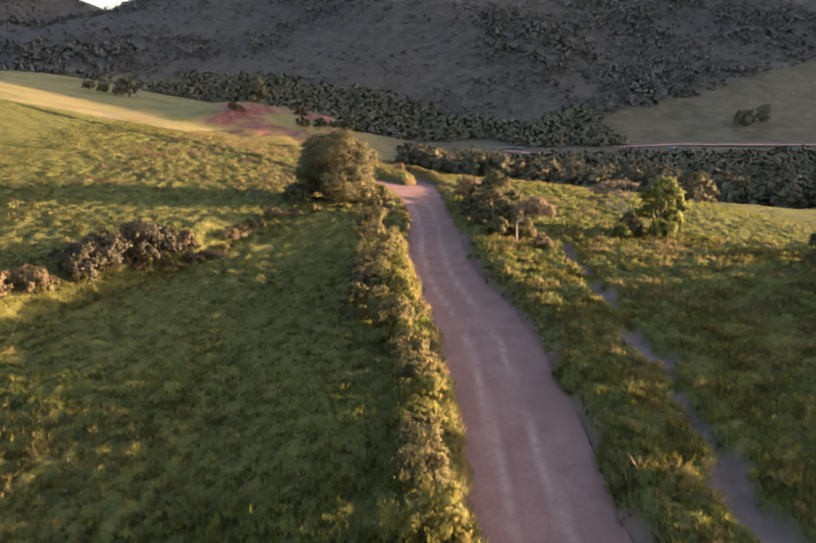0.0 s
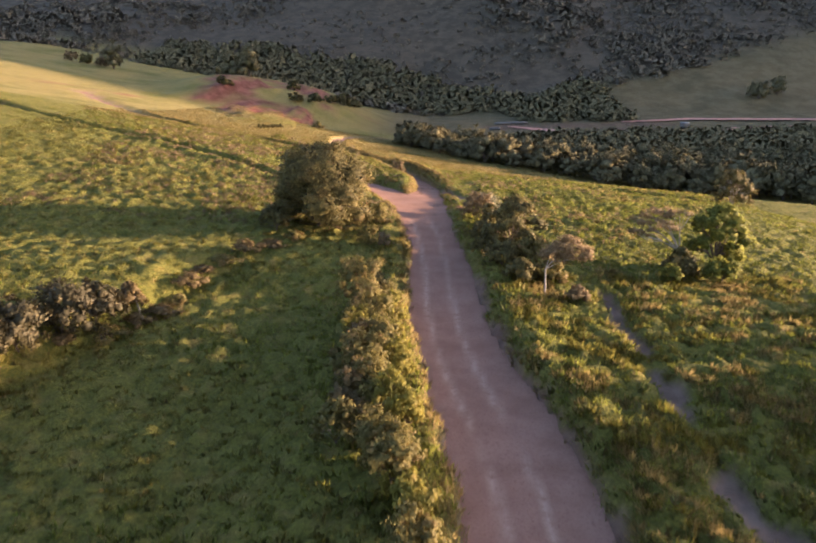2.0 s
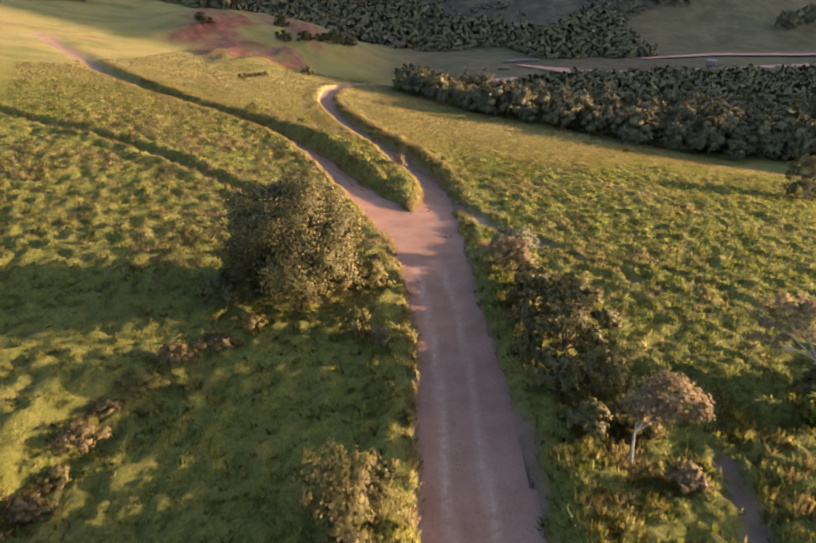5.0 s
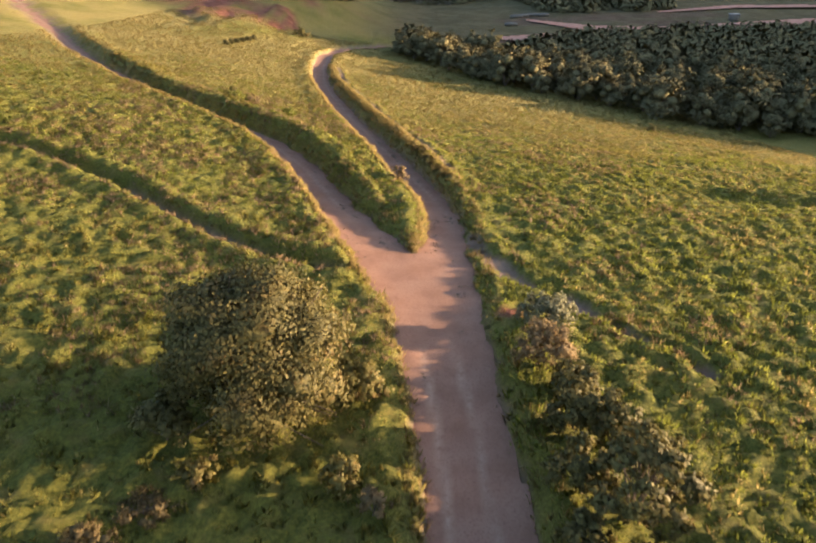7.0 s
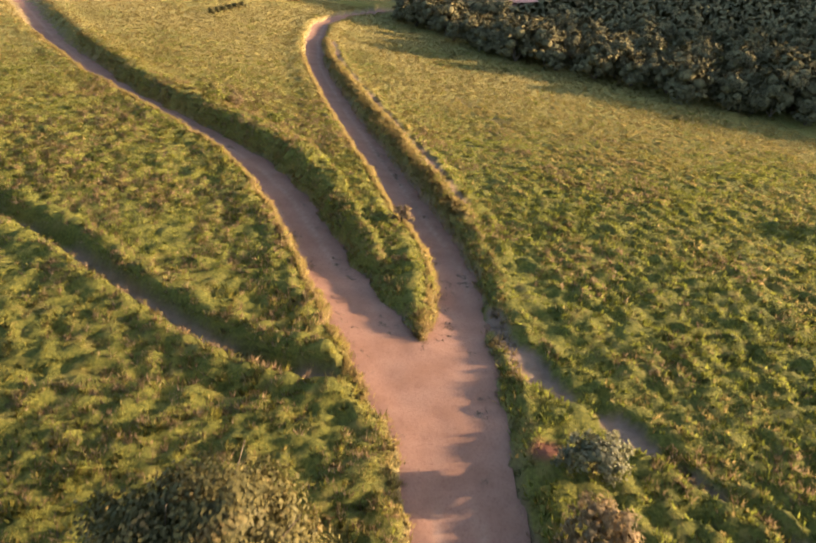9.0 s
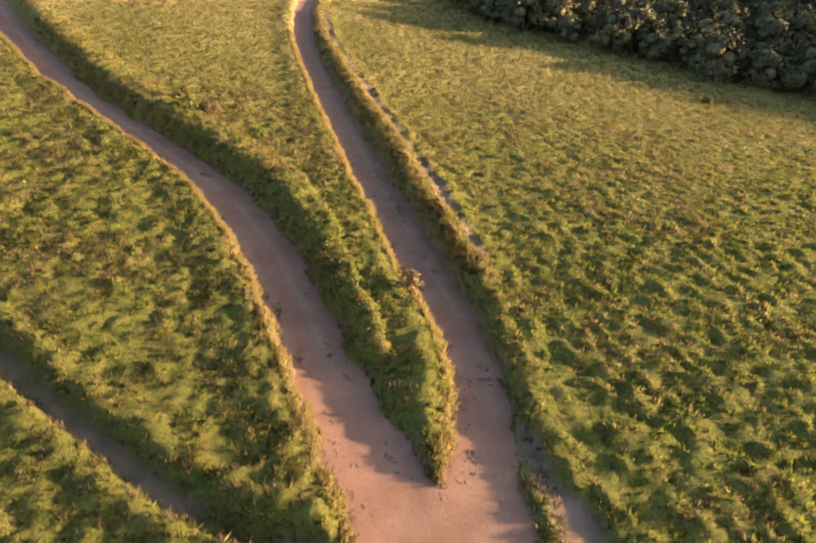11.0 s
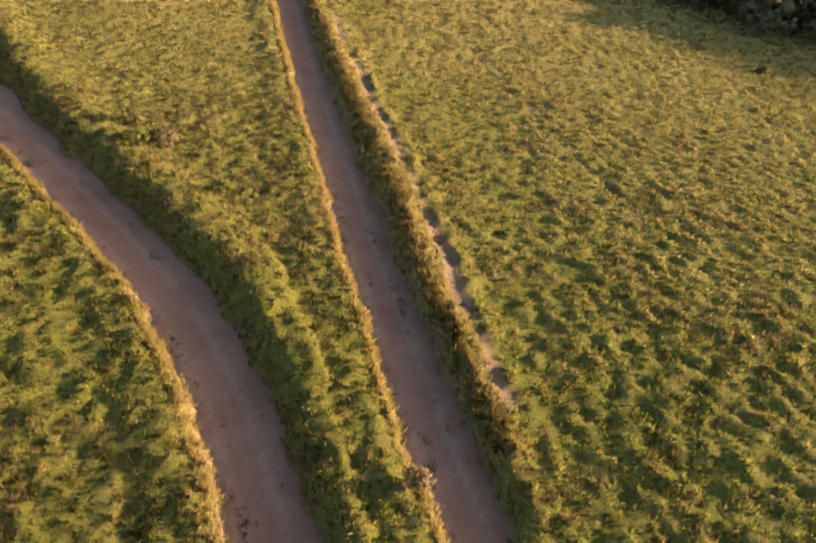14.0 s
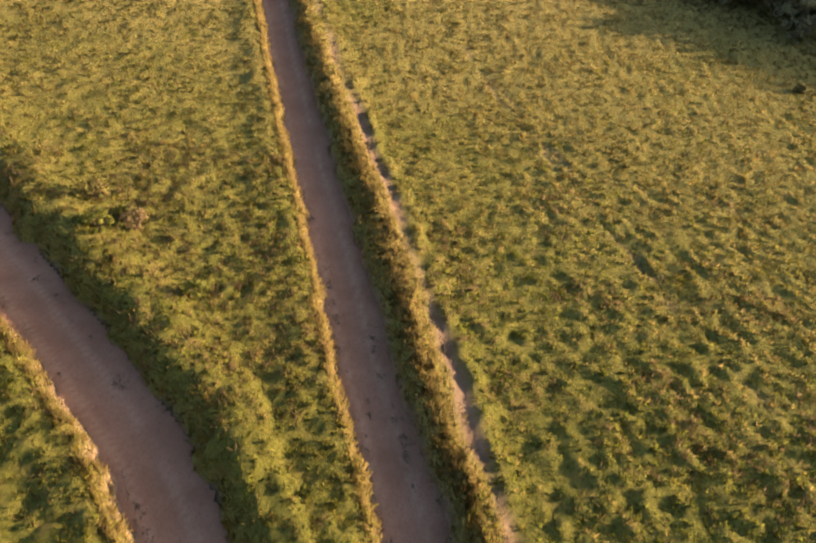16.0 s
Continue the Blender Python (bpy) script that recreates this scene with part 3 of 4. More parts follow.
def tree(name, label, category, at, height, spread, leaf, bark, seed, count=4000, size=0.3, trunk=0.25, base=0.2, blobs=None, group="", limbs=6, bare=0, core=0.0):
    """A tree or shrub: tapered trunk, limbs and a crown of leaf sprays in uneven clumps."""
    rng = np.random.default_rng(seed)
    ob = thing(name, label, category, group=group, at=(at[0], at[1], floor_at(*at) - 0.05))
    lean = rng.normal(0, 0.05, 2) * height
    fork = np.array([lean[0] * 0.5, lean[1] * 0.5, max(height * base * 1.2, 0.15)])
    pieces = [tube([(0, 0, -0.2), tuple(fork * (0.5, 0.5, 0.5)), tuple(fork)], [trunk * 1.25, trunk, trunk * 0.8])]
    part("trunk", mesh_of("trunk", *joined(pieces), True), bark, ob)
    if name == "woodland_tree":
        blobs = []
        for k in range(7):
            w = k * 2.399 + rng.uniform(0, 0.6)
            lift = (k + 0.4) / 7
            r = spread * 0.5 * math.sqrt(1 - 0.9 * lift * lift) * rng.uniform(0.8, 1.1)
            s = spread * rng.uniform(0.5, 0.64)
            blobs.append((math.cos(w) * r, math.sin(w) * r, height * (0.22 + 0.55 * lift), s, s, s * 0.85))
    if blobs is None:
        blobs = []
        for k in range(limbs * 2):
            w = k * 2.399 + rng.uniform(0, 0.6)
            lift = ((k + 0.5) / (limbs * 2)) ** 0.8
            r = spread * 0.72 * math.sqrt(max(1 - (1.55 * lift - 0.55) ** 2, 0.02)) * rng.uniform(0.72, 1.1)
            s = spread * rng.uniform(0.24, 0.4)
            blobs.append((math.cos(w) * r + lean[0], math.sin(w) * r + lean[1], height * (base + 0.10 + (0.80 - base) * lift) - s * 0.1, s, s, s * 0.75))
    arms = []
    for b in blobs:
        mid = (fork + np.array(b[:3])) * 0.5 + rng.normal(0, 0.06 * spread, 3)
        mid[2] += 0.05 * height
        limb = [tube([tuple(fork), tuple(mid), tuple(b[:3])], [trunk * 0.5, trunk * 0.3, trunk * 0.1], 5)]
        for k in range(2 + bare):
            tip = np.array(b[:3]) + rng.normal(0, 0.6, 3) * np.array(b[3:])
            limb.append(tube([tuple(mid), tuple((mid + tip) / 2 + rng.normal(0, 0.05 * spread, 3)), tuple(tip)], [trunk * 0.22, trunk * 0.13, trunk * 0.05], 4))
        if name == "woodland_tree":
            arms += limb
        else:
            part("limb", mesh_of("limb", *joined(limb), True), bark, ob)
    if arms:
        part("branchwork", mesh_of("branchwork", *joined(arms), True), bark, ob)
    foliage = crown_of(rng, blobs, count, size)
    if name == "woodland_tree":
        v, f, soft = foliage
        soft = 0.6 * soft + rng.normal(0, 0.3, soft.shape) + np.array([0.0, 0.0, 0.5])
        foliage = v, f, soft / np.linalg.norm(soft, axis=1)[:, None]
        inner = np.array(blobs)
        foliage = together(foliage, hulls(rng, inner[:, :3], inner[:, 3:] * 0.5))
    elif core:
        inner = np.array(blobs)
        foliage = together(foliage, hulls(rng, inner[:, :3], inner[:, 3:] * core))
    part("crown", leaf_mesh("crown", *foliage), leaf, ob)
    return ob


def shrub(label, at, height, spread, leaf, seed, count=2600, size=0.15, group="", bark=None):
    """A low shrub that is leafy down to the ground."""
    rng = np.random.default_rng(seed + 500)
    blobs = []
    for k in range(7):
        w = k * 2.399 + rng.uniform(0, 0.8)
        lift = (k + 0.5) / 7 * rng.uniform(0.7, 1.1)
        r = spread * 0.62 * math.sqrt(max(1 - lift, 0.02)) * rng.uniform(0.6, 1.15)
        q = spread * rng.uniform(0.3, 0.46)
        blobs.append((math.cos(w) * r, math.sin(w) * r, 0.18 * height + 0.66 * height * lift, q, q, min(q, height * 0.34)))
    return tree("shrub", label, "shrub", at, height, spread, leaf, bark or BARK, seed, int(count * 1.35), size * 0.72, 0.05, 0.08, blobs, group, core=0.38)


# the large roadside tree and what grows at its foot
tree("broad_tree", "dense dark olive round tree beside the dirt road", "tree", (-7.6, 71.0), 6.6, 4.4, DARK_LEAF, BARK, 1, 52000, 0.105, 0.3, 0.0, limbs=14, core=0.6)
shrub("dusty olive shrub at the foot of the round tree", (-3.2, 72.6), 2.0, 1.6, DUSTY_LEAF, 2)
shrub("small dusty grey-green shrub by the road bank", (-3.3, 66.6), 1.7, 1.1, DUSTY_LEAF, 12, 1800, 0.13)
shrub("dry reddish brown clump of undergrowth", (-2.0, 65.2), 1.0, 0.8, PINK_LEAF, 13, 1300, 0.12)
shrub("low dark shrub beside the round tree", (-10.8, 69.0), 2.4, 1.6, DARK_LEAF, 14, 2200, 0.16)
# right-hand roadside growth
shrub("silvery grey-green leafy shrub beside the road", (6.5, 79.4), 1.8, 1.7, SILVER_LEAF, 15, 2400, 0.15)
shrub("dusty pink flowering shrub beside the road", (5.8, 75.2), 2.7, 1.6, PINK_LEAF, 4, 2800, 0.14)
shrub("dark green shrub under the roadside trees", (6.4, 70.6), 2.4, 1.7, DARK_LEAF, 16, 2600, 0.17)
tree("tree", "thin dark green roadside tree with dead twigs", "tree", (7.2, 65.5), 4.3, 2.3, DARK_LEAF, BARK, 3, 9000, 0.12, 0.11, 0.05, limbs=6)
shrub("dark brownish undergrowth below the roadside trees", (6.3, 61.2), 2.2, 1.7, DARK_LEAF, 17, 2600, 0.16)
tree("tree", "small pale-trunked tree with a dusty pink crown", "tree", (8.6, 56.4), 3.8, 1.7, PINK_LEAF, PALE_BARK, 5, 5000, 0.095, 0.06, 0.4,
     [(0.5, 0.4, 2.6, 0.9, 0.9, 0.55), (1.5, 0.8, 3.0, 1.0, 1.0, 0.6), (2.2, 0.6, 2.6, 0.8, 0.8, 0.5), (1.2, 0.2, 2.4, 0.7, 0.7, 0.4)])
for k, (hx, hy, hh, hs) in enumerate([(5.9, 66.8, 2.3, 1.7), (8.2, 61.2, 2.6, 1.8), (7.9, 70.0, 2.4, 1.6), (5.4, 63.6, 1.5, 1.2), (9.3, 59.0, 1.7, 1.3), (7.2, 58.2, 1.5, 1.3), (6.9, 73.2, 2.0, 1.5)]):
    shrub("brownish olive undergrowth below the roadside trees", (hx, hy), hh, hs, (DARK_LEAF, DUSTY_LEAF, DARK_LEAF)[k % 3], 210 + k, 2200, 0.16, "roadside undergrowth")
shrub("dry rust-coloured tuft beside the washed-out gully", (10.4, 55.0), 1.0, 0.9, PINK_LEAF, 18, 1300, 0.13)
# the pair of pasture trees with shrubs round them
tree("tree", "bright green leafy tree in the pasture", "tree", (21.9, 63.6), 4.9, 2.3, GREEN_LEAF, BARK, 6, 14000, 0.13, 0.16, 0.12, limbs=7)
tree("tree", "sparse grey tree with bare spreading branches", "tree", (19.2, 63.2), 4.4, 2.6, PINK_LEAF, PALE_BARK, 7, 2600, 0.1, 0.13, 0.3,
     [(-2.6, 0.4, 3.7, 1.0, 1.0, 0.4), (-1.4, 1.0, 4.1, 1.1, 1.1, 0.45), (-1.6, -0.8, 3.6, 1.0, 1.0, 0.4), (-0.2, 0.2, 4.2, 1.0, 1.0, 0.4), (-3.2, -0.6, 3.1, 0.7, 0.7, 0.3)], bare=4)
shrub("dark shrub at the foot of the pasture trees", (18.8, 61.6), 1.9, 1.5, DARK_LEAF, 19, 2600, 0.17)
shrub("bright green shrub at the foot of the pasture trees", (21.5, 60.8), 1.7, 1.6, GREEN_LEAF, 20, 2600, 0.17)
shrub("bright green shrub at the foot of the pasture trees", (17.6, 59.8), 1.3, 1.1, GREEN_LEAF, 21, 1600, 0.16)
tree("tree", "lone tree with pale bare branches above the valley", "tree", (42.8, 111), 5.0, 2.9, DARK_LEAF, PALE_BARK, 8, 8000, 0.15, 0.13, 0.0, limbs=7, bare=2)
shrub("dark shrub at the pasture's edge", (28.8, 49.5), 2.6, 1.6, DARK_LEAF, 22, 2600, 0.18)
# the next two stand out of view, added to shade the right field
shrub("dark shrub at the pasture's edge", (30.0, 45.5), 3.2, 2.2, DARK_LEAF, 23, 3000, 0.2)
shrub("dark shrub at the pasture's edge", (29.0, 41.0), 3.2, 2.2, DARK_LEAF, 24, 3000, 0.2)

# the hedge along the main road
hedge = [(-2.2, 52.0, 2.7, 1.7), (-0.7, 50.6, 1.5, 1.0), (-1.6, 49.4, 1.8, 1.3), (-0.4, 47.4, 1.2, 0.9), (-1.2, 46.4, 1.5, 1.3), (-1.5, 43.8, 1.8, 1.3), (0.0, 44.0, 1.2, 1.0),
         (-0.9, 41.2, 1.5, 1.3), (0.4, 39.4, 1.1, 1.0), (-0.6, 38.0, 1.5, 1.2), (0.0, 35.4, 1.5, 1.2), (0.9, 33.6, 1.0, 0.9), (1.0, 30.6, 0.9, 1.0), (1.5, 27.6, 0.8, 0.9),
         (1.3, 24.2, 0.8, 1.0), (1.5, 21.0, 1.3, 1.2), (1.7, 18.4, 1.5, 1.3), (1.6, 15.4, 1.2, 1.2), (-2.0, 48.0, 1.7, 1.2), (-0.6, 45.2, 1.4, 1.1), (-1.2, 42.4, 1.6, 1.2), (-0.2, 40.2, 1.3, 1.1),
         (0.1, 36.8, 1.3, 1.1), (0.5, 34.4, 1.2, 1.0), (0.9, 32.0, 1.1, 1.0), (1.2, 29.2, 1.0, 1.0), (1.4, 25.8, 0.9, 1.0), (1.4, 22.6, 1.1, 1.0)]
for k, (hx, hy, hh, hs) in enumerate(hedge):
    kind_ = (DUSTY_LEAF, GRASS, DUSTY_LEAF, GRASS, DUSTY_LEAF)[k % 5]
    # beyond y 39 raised further, so that the shade covers the field
    shrub("sunlit olive and straw-coloured hedge shrub along the road", (hx - 0.35, hy), hh * (1.5 if hy > 39 else 1.22), hs * 1.25, kind_, 100 + k, int(1900 * hs), 0.13, "hedge along the road")

# fillers added behind the hedge to close gaps that let sun through
for k in range(9):
    shrub("olive filler shrub added on the field side of the road hedge", (-2.7 + 0.35 * (k % 3), 38.5 + 2.0 * k), 2.0 + 0.2 * (k % 2), 1.3, (DUSTY_LEAF, BROWN_LEAF, DARK_LEAF)[k % 3], 290 + k, 1900, 0.13, "hedge along the road")
# scrub on the terrace bank of the left field
for k, (hx, hy, hh, hs, dark) in enumerate([(-17.9, 51.4, 2.3, 1.6, 1), (-18.7, 48.9, 3.0, 1.9, 1), (-19.9, 46.6, 2.7, 1.9, 1), (-21.0, 44.3, 2.4, 1.7, 1), (-16.9, 53.6, 1.4, 1.0, 0),
                                            (-22.2, 41.2, 1.7, 1.5, 0), (-23.4, 39.0, 1.7, 1.5, 0), (-24.9, 37.9, 2.4, 1.8, 1), (-27.5, 36.5, 2.4, 1.8, 1)]):
    shrub("leafy shrub on the field bank, coloured dark for its shade" if dark else "dry yellowish shrub on the field bank", (hx, hy), hh * 1.1, hs * 1.15, BANK_LEAF if dark else BROWN_LEAF, 140 + k, 2600, 0.17, "bank scrub")

# dry growth along the bank, and dark shrubs for a dark far-field line
for k in range(11):
    q = k / 10
    bx, by = -18.6 + 8.8 * q + 0.9 * math.sin(7 * k), 48.5 + 18.5 * q
    shrub("low dry brown growth along the field bank", (bx, by), 0.45 + 0.2 * (k % 3), 1.2 + 0.3 * (k % 2), (BROWN_LEAF, DUSTY_LEAF, BROWN_LEAF)[k % 3], 230 + k, 1500, 0.1, "bank growth")
for k in range(6):
    shrub("low dark shrub of a row in the far field", (-39.2 + 0.55 * k, 195.5 + 2.6 * k), 0.9, 0.9, DARK_LEAF, 250 + k, 500, 0.3, "ditch brush")
for k, (hx, hy) in enumerate([(-30, 268), (-26, 272), (-34, 262), (-23, 278), (-40, 256), (-44, 276), (-28, 284), (-62, 252)]):
    shrub("dark shrub on the worked earth mound", (hx, hy), 2.6 + 0.3 * (k % 3), 3.2, DARK_LEAF, 270 + k, 900, 0.55, "mound shrubs")
# low bushes in the fields ahead
for k, (hx, hy, hh, hs, kind_) in enumerate([(-2.2, 103.2, 1.5, 1.0, PINK_LEAF), (-15.0, 124.6, 1.2, 1.0, GREEN_LEAF), (-22.8, 132.4, 1.5, 1.4, DUSTY_LEAF), (-19.8, 130.2, 1.2, 1.2, PINK_LEAF), (-21.6, 129.2, 1.2, 1.4, GREEN_LEAF),
                                             (-20.6, 131.0, 0.8, 0.9, GREEN_LEAF), (36.6, 162, 0.9, 0.9, DUSTY_LEAF), (-29, 226, 2.0, 2.6, DUSTY_LEAF)]):
    shrub("low twiggy bush in the pasture", (hx, hy), hh, hs, kind_, 170 + k, 700, 0.11 if hy < 150 else 0.25)

# ---- valley woods and the unseen row of trees added in the east ----
wood_rng = np.random.default_rng(77)
kinds = [tree("woodland_tree", "dark bushy woodland tree on the valley side", "tree", (34 + 7 * k, 200 - 4 * k), 6.2 + 0.6 * k, 3.9, WOOD_LEAF, BARK, 20 + k, 1650, 0.4, 0.2, 0.0,
              group="valley woods", bare=-1) for k in range(5)]


plain_kind = tree("woodland_tree", "dark bushy woodland tree on the valley side", "tree", (72, 172), 7.0, 3.9, WOOD_LEAF, BARK, 26, 420, 0.6, 0.2, 0.0, group="valley woods", bare=-1)


def edge_of_woods(x):
    return np.interp(x, [-8, 4, 15, 27, 39, 51, 64, 100, 160], [228, 209, 193, 184, 175, 170, 166, 156, 140])


def shade_row():
    """An unseen row of low trees, added in the east to shade the pasture."""
    rng = np.random.default_rng(31)
    for k in range(29):
        tx, ty = 47 + 5 * (k % 2) + rng.uniform(-1.5, 1.5), -6 + 2.1 * k + 0.012 * k * k + rng.uniform(-0.8, 0.8)
        s = rng.uniform(0.74, 0.92) * (1 - 0.16 * (k > 22))
        tagged(copy_thing(plain_kind, pose(tx, ty, floor_at(tx, ty) - 0.2, 0, 0, rng.uniform(0, 360)) @ Matrix.Diagonal((s, s, s, 1))),
               "low dark tree of an unseen row added to shade the pasture", group="east row")


def edge_trees():
    """The tall trees at the eastern end of the woods, along the pasture."""
    rng = np.random.default_rng(32)
    for k in range(34):
        tx = 66 + 2.6 * k + rng.uniform(-1, 1)
        ty = float(edge_of_woods(tx)) + 3 + rng.uniform(0, 6)
        s = rng.uniform(0.95, 1.3)
        copy_thing(plain_kind, pose(tx, ty, floor_at(tx, ty) - 0.2, 0, 0, rng.uniform(0, 360)) @ Matrix.Diagonal((s, s, s, 1)))


shade_row()
edge_trees()
placed = []
for k in range(7000):
    wx = wood_rng.uniform(-6, 128)
    front = float(edge_of_woods(wx))
    back = float(np.interp(wx, [-6, 20, 45, 130], [243, 247, 262, 272]))
    wy = front + 1.5 + (back - front) * wood_rng.uniform(0, 0.62) ** 1.15
    if wx > 0.56 * wy - 2 or any((wx - a) ** 2 + (wy - b) ** 2 < 3.1 ** 2 for a, b in placed) or len(placed) > 200:
        continue
    placed.append((wx, wy))
    s_ = wood_rng.choice([0.65, 0.75, 0.85, 0.95, 1.08]) * wood_rng.uniform(0.92, 1.08) * (1 - 0.35 * min(max(wy - front, 0) / 70, 1))
    copy_thing(kinds[k % 5], pose(wx, wy, floor_at(wx, wy) - 0.2, 0, 0, wood_rng.uniform(0, 360)) @ Matrix.Diagonal((s_, s_, s_ * wood_rng.uniform(0.85, 1.1), 1)))

# two lone trees and others on the far slope
for k, (tx, ty, sc_) in enumerate([(152.7, 357, 1.25), (163.6, 362.7, 1.15), (-75, 312, 1.3), (-66, 308, 1.4), (-118, 306, 1.1)]):
    tagged(copy_thing(kinds[k % 5], pose(tx, ty, floor_at(tx, ty) - 0.3, 0, 0, 70 * k) @ Matrix.Diagonal((sc_, sc_, sc_ * 1.15, 1))),
           "dark round tree standing on the far slope", group="far trees")
for k, (tx, ty) in enumerate([(-137, 312), (-130, 310), (-123, 309)]):
    shrub("sunlit dry pinkish shrub on the pasture's brow", (tx, ty), 3.6, 4.0, PINK_LEAF if k != 1 else DUSTY_LEAF, 190 + k, 1200, 0.5)


# ---- hillside scrub ----
def clumps(rng, x, y, z, r, per, share, core=0.8, upward=0.6):
    """Rounded bushes of leaf sprays, one at each place."""
    n = len(x)
    w = rng.normal(0, 1, (n, per, 3))
    w /= np.linalg.norm(w, axis=2)[..., None]
    w[..., 2] = np.abs(w[..., 2])
    q = w * rng.uniform(0.6, 1.05, (n, per, 1)) * r[:, None, None] + np.stack([x, y, z + 0.1 * r], 1)[:, None, :]
    size = np.repeat(r * share, per)
    v, f, soft = leaves(rng, q.reshape(-1, 3), w.reshape(-1, 3), 1.0)
    soft = soft + np.array([0.0, -0.3, 1.0]) * upward
    soft = soft / np.linalg.norm(soft, axis=1)[:, None]
    centre = q.reshape(-1, 3)
    v = (v.reshape(-1, 4, 3) - centre[:, None, :]) * size[:, None, None] + centre[:, None, :]
    if not core:
        return v.reshape(-1, 3), f, soft
    inner = hulls(rng, np.stack([x, y, z], 1), np.stack([r, r, r * 0.9], 1) * core)
    core_soft = inner[2] + np.array([0.0, -0.3, 1.0]) * upward
    inner = inner[0], inner[1], core_soft / np.linalg.norm(core_soft, axis=1)[:, None]
    return together((v.reshape(-1, 3), f, soft), inner)


def valley_thicket():
    rng = np.random.default_rng(56)
    x, y = rng.uniform(0, 150, 9000), rng.uniform(150, 275, 9000)
    back = np.interp(x, [0, 20, 45, 130], [240, 244, 262, 272])
    front = edge_of_woods(x)
    keep = (y > front + 0.45 * (back - front)) & (y < back) & (x < 0.58 * y)
    x, y = x[keep][:1300], y[keep][:1300]
    z = land(x, y)[0]
    me = leaf_mesh("valley_thicket", *clumps(rng, x, y, z + 0.8, rng.uniform(1.5, 3.2, len(x)), 36, 0.32, 0.42, 1.2))
    me.materials.append(WOOD_LEAF)
    tagged(new("valley_thicket", me), "dense dark thicket on the valley floor behind the woods", "thicket", kind="stuff")


def hillside_scrub():
    rng = np.random.default_rng(55)
    x, y = rng.uniform(-430, 330, 90000), 330 + 430 * rng.uniform(0, 1, 90000) ** 1.2
    lush = fbm(x, y, 60, 4, 71) + 0.35 * fbm(x, y, 220, 2, 72)
    spur = (y < 363 + (x - 86) * 0.54) & (x > 80)
    lane = np.hypot((x - 24) / 14, (y - 318) / 22) < 1
    keep = (np.abs(x) < 0.6 * y) & (y > hill_foot(x) - 14) & ~spur & ~lane & (rng.uniform(0, 1, 90000) < ramp(lush, -0.22, 0.12) * 0.9 + 0.06)
    x, y, lush = x[keep][:12000], y[keep][:12000], lush[keep][:12000]
    z = land(x, y)[0]
    r = (0.7 + 1.5 * rng.uniform(0, 1, len(x)) ** 2) * (1 + 1.1 * ramp(lush, 0.0, 0.25))
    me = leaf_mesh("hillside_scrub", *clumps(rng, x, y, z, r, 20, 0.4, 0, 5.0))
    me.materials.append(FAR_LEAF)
    tagged(new("hillside_scrub", me), "scrub and small trees covering the far hillside, greyed for haze", "scrub", kind="stuff")


def foot_thicket():
    rng = np.random.default_rng(57)
    x, y = rng.uniform(-130, 85, 6000), rng.uniform(290, 420, 6000)
    up = y - hill_foot(x)
    keep = (up > -16 + 30 * fbm(x, y, 30, 2, 73)) & (up < 45 + 60 * fbm(x, y, 50, 3, 74)) & (np.hypot((x - 24) / 15, (y - 318) / 22) > 1)
    x, y = x[keep][:1300], y[keep][:1300]
    me = leaf_mesh("foot_thicket", *clumps(rng, x, y, land(x, y)[0] + 0.5, rng.uniform(1.6, 4.2, len(x)), 36, 0.32, 0.42, 2.0))
    me.materials.append(WOOD_LEAF)
    tagged(new("foot_thicket", me), "dark dense trees and thicket along the foot of the hill", "thicket", kind="stuff")


valley_thicket()
hillside_scrub()
foot_thicket()


# ---- grass ----
def tufts(name, label, rng, x, y, z, high, blades, wide, mat_, flop=0.6, lie=True):
    """Grass tufts: blades that rise from one foot and bend outwards."""
    n = len(x)
    w = rng.uniform(0, 2 * math.pi, (n, blades))
    reach = rng.uniform(0.15, 1.0, (n, blades)) * flop
    h = high[:, None] * rng.uniform(0.55, 1.15, (n, blades))
    foot = np.stack([x, y, z - 0.04], 1)[:, None, :] + np.stack([np.cos(w) * 0.12, np.sin(w) * 0.12, np.zeros_like(w)], -1) * rng.uniform(0.1, 1.9, (n, blades, 1))
    across = np.stack([-np.sin(w), np.cos(w), np.zeros_like(w)], -1) * (wide * rng.uniform(0.6, 1.3, (n, blades)))[..., None]
    tip = foot + np.stack([np.cos(w) * reach * h, np.sin(w) * reach * h, h * np.sqrt(np.maximum(1 - 0.6 * reach ** 2, 0.1))], -1)
    v = np.stack([foot - across, foot + across, tip], 2).reshape(-1, 3)
    me = mesh_of(name, v, np.arange(len(v)).reshape(-1, 3), lie)
    soft = ground_normal(foot[..., 0].ravel(), foot[..., 1].ravel()) + rng.normal(0, 1, (n * blades, 3)) * np.array([0.45, 0.45, 0.1])
    soft = soft / np.linalg.norm(soft, axis=1)[:, None]
    if lie:
        me.normals_split_custom_set(np.repeat(soft, 3, 0).astype(np.float32))
    me.materials.append(mat_)
    return tagged(new(name, me), label, "grass", kind="stuff")


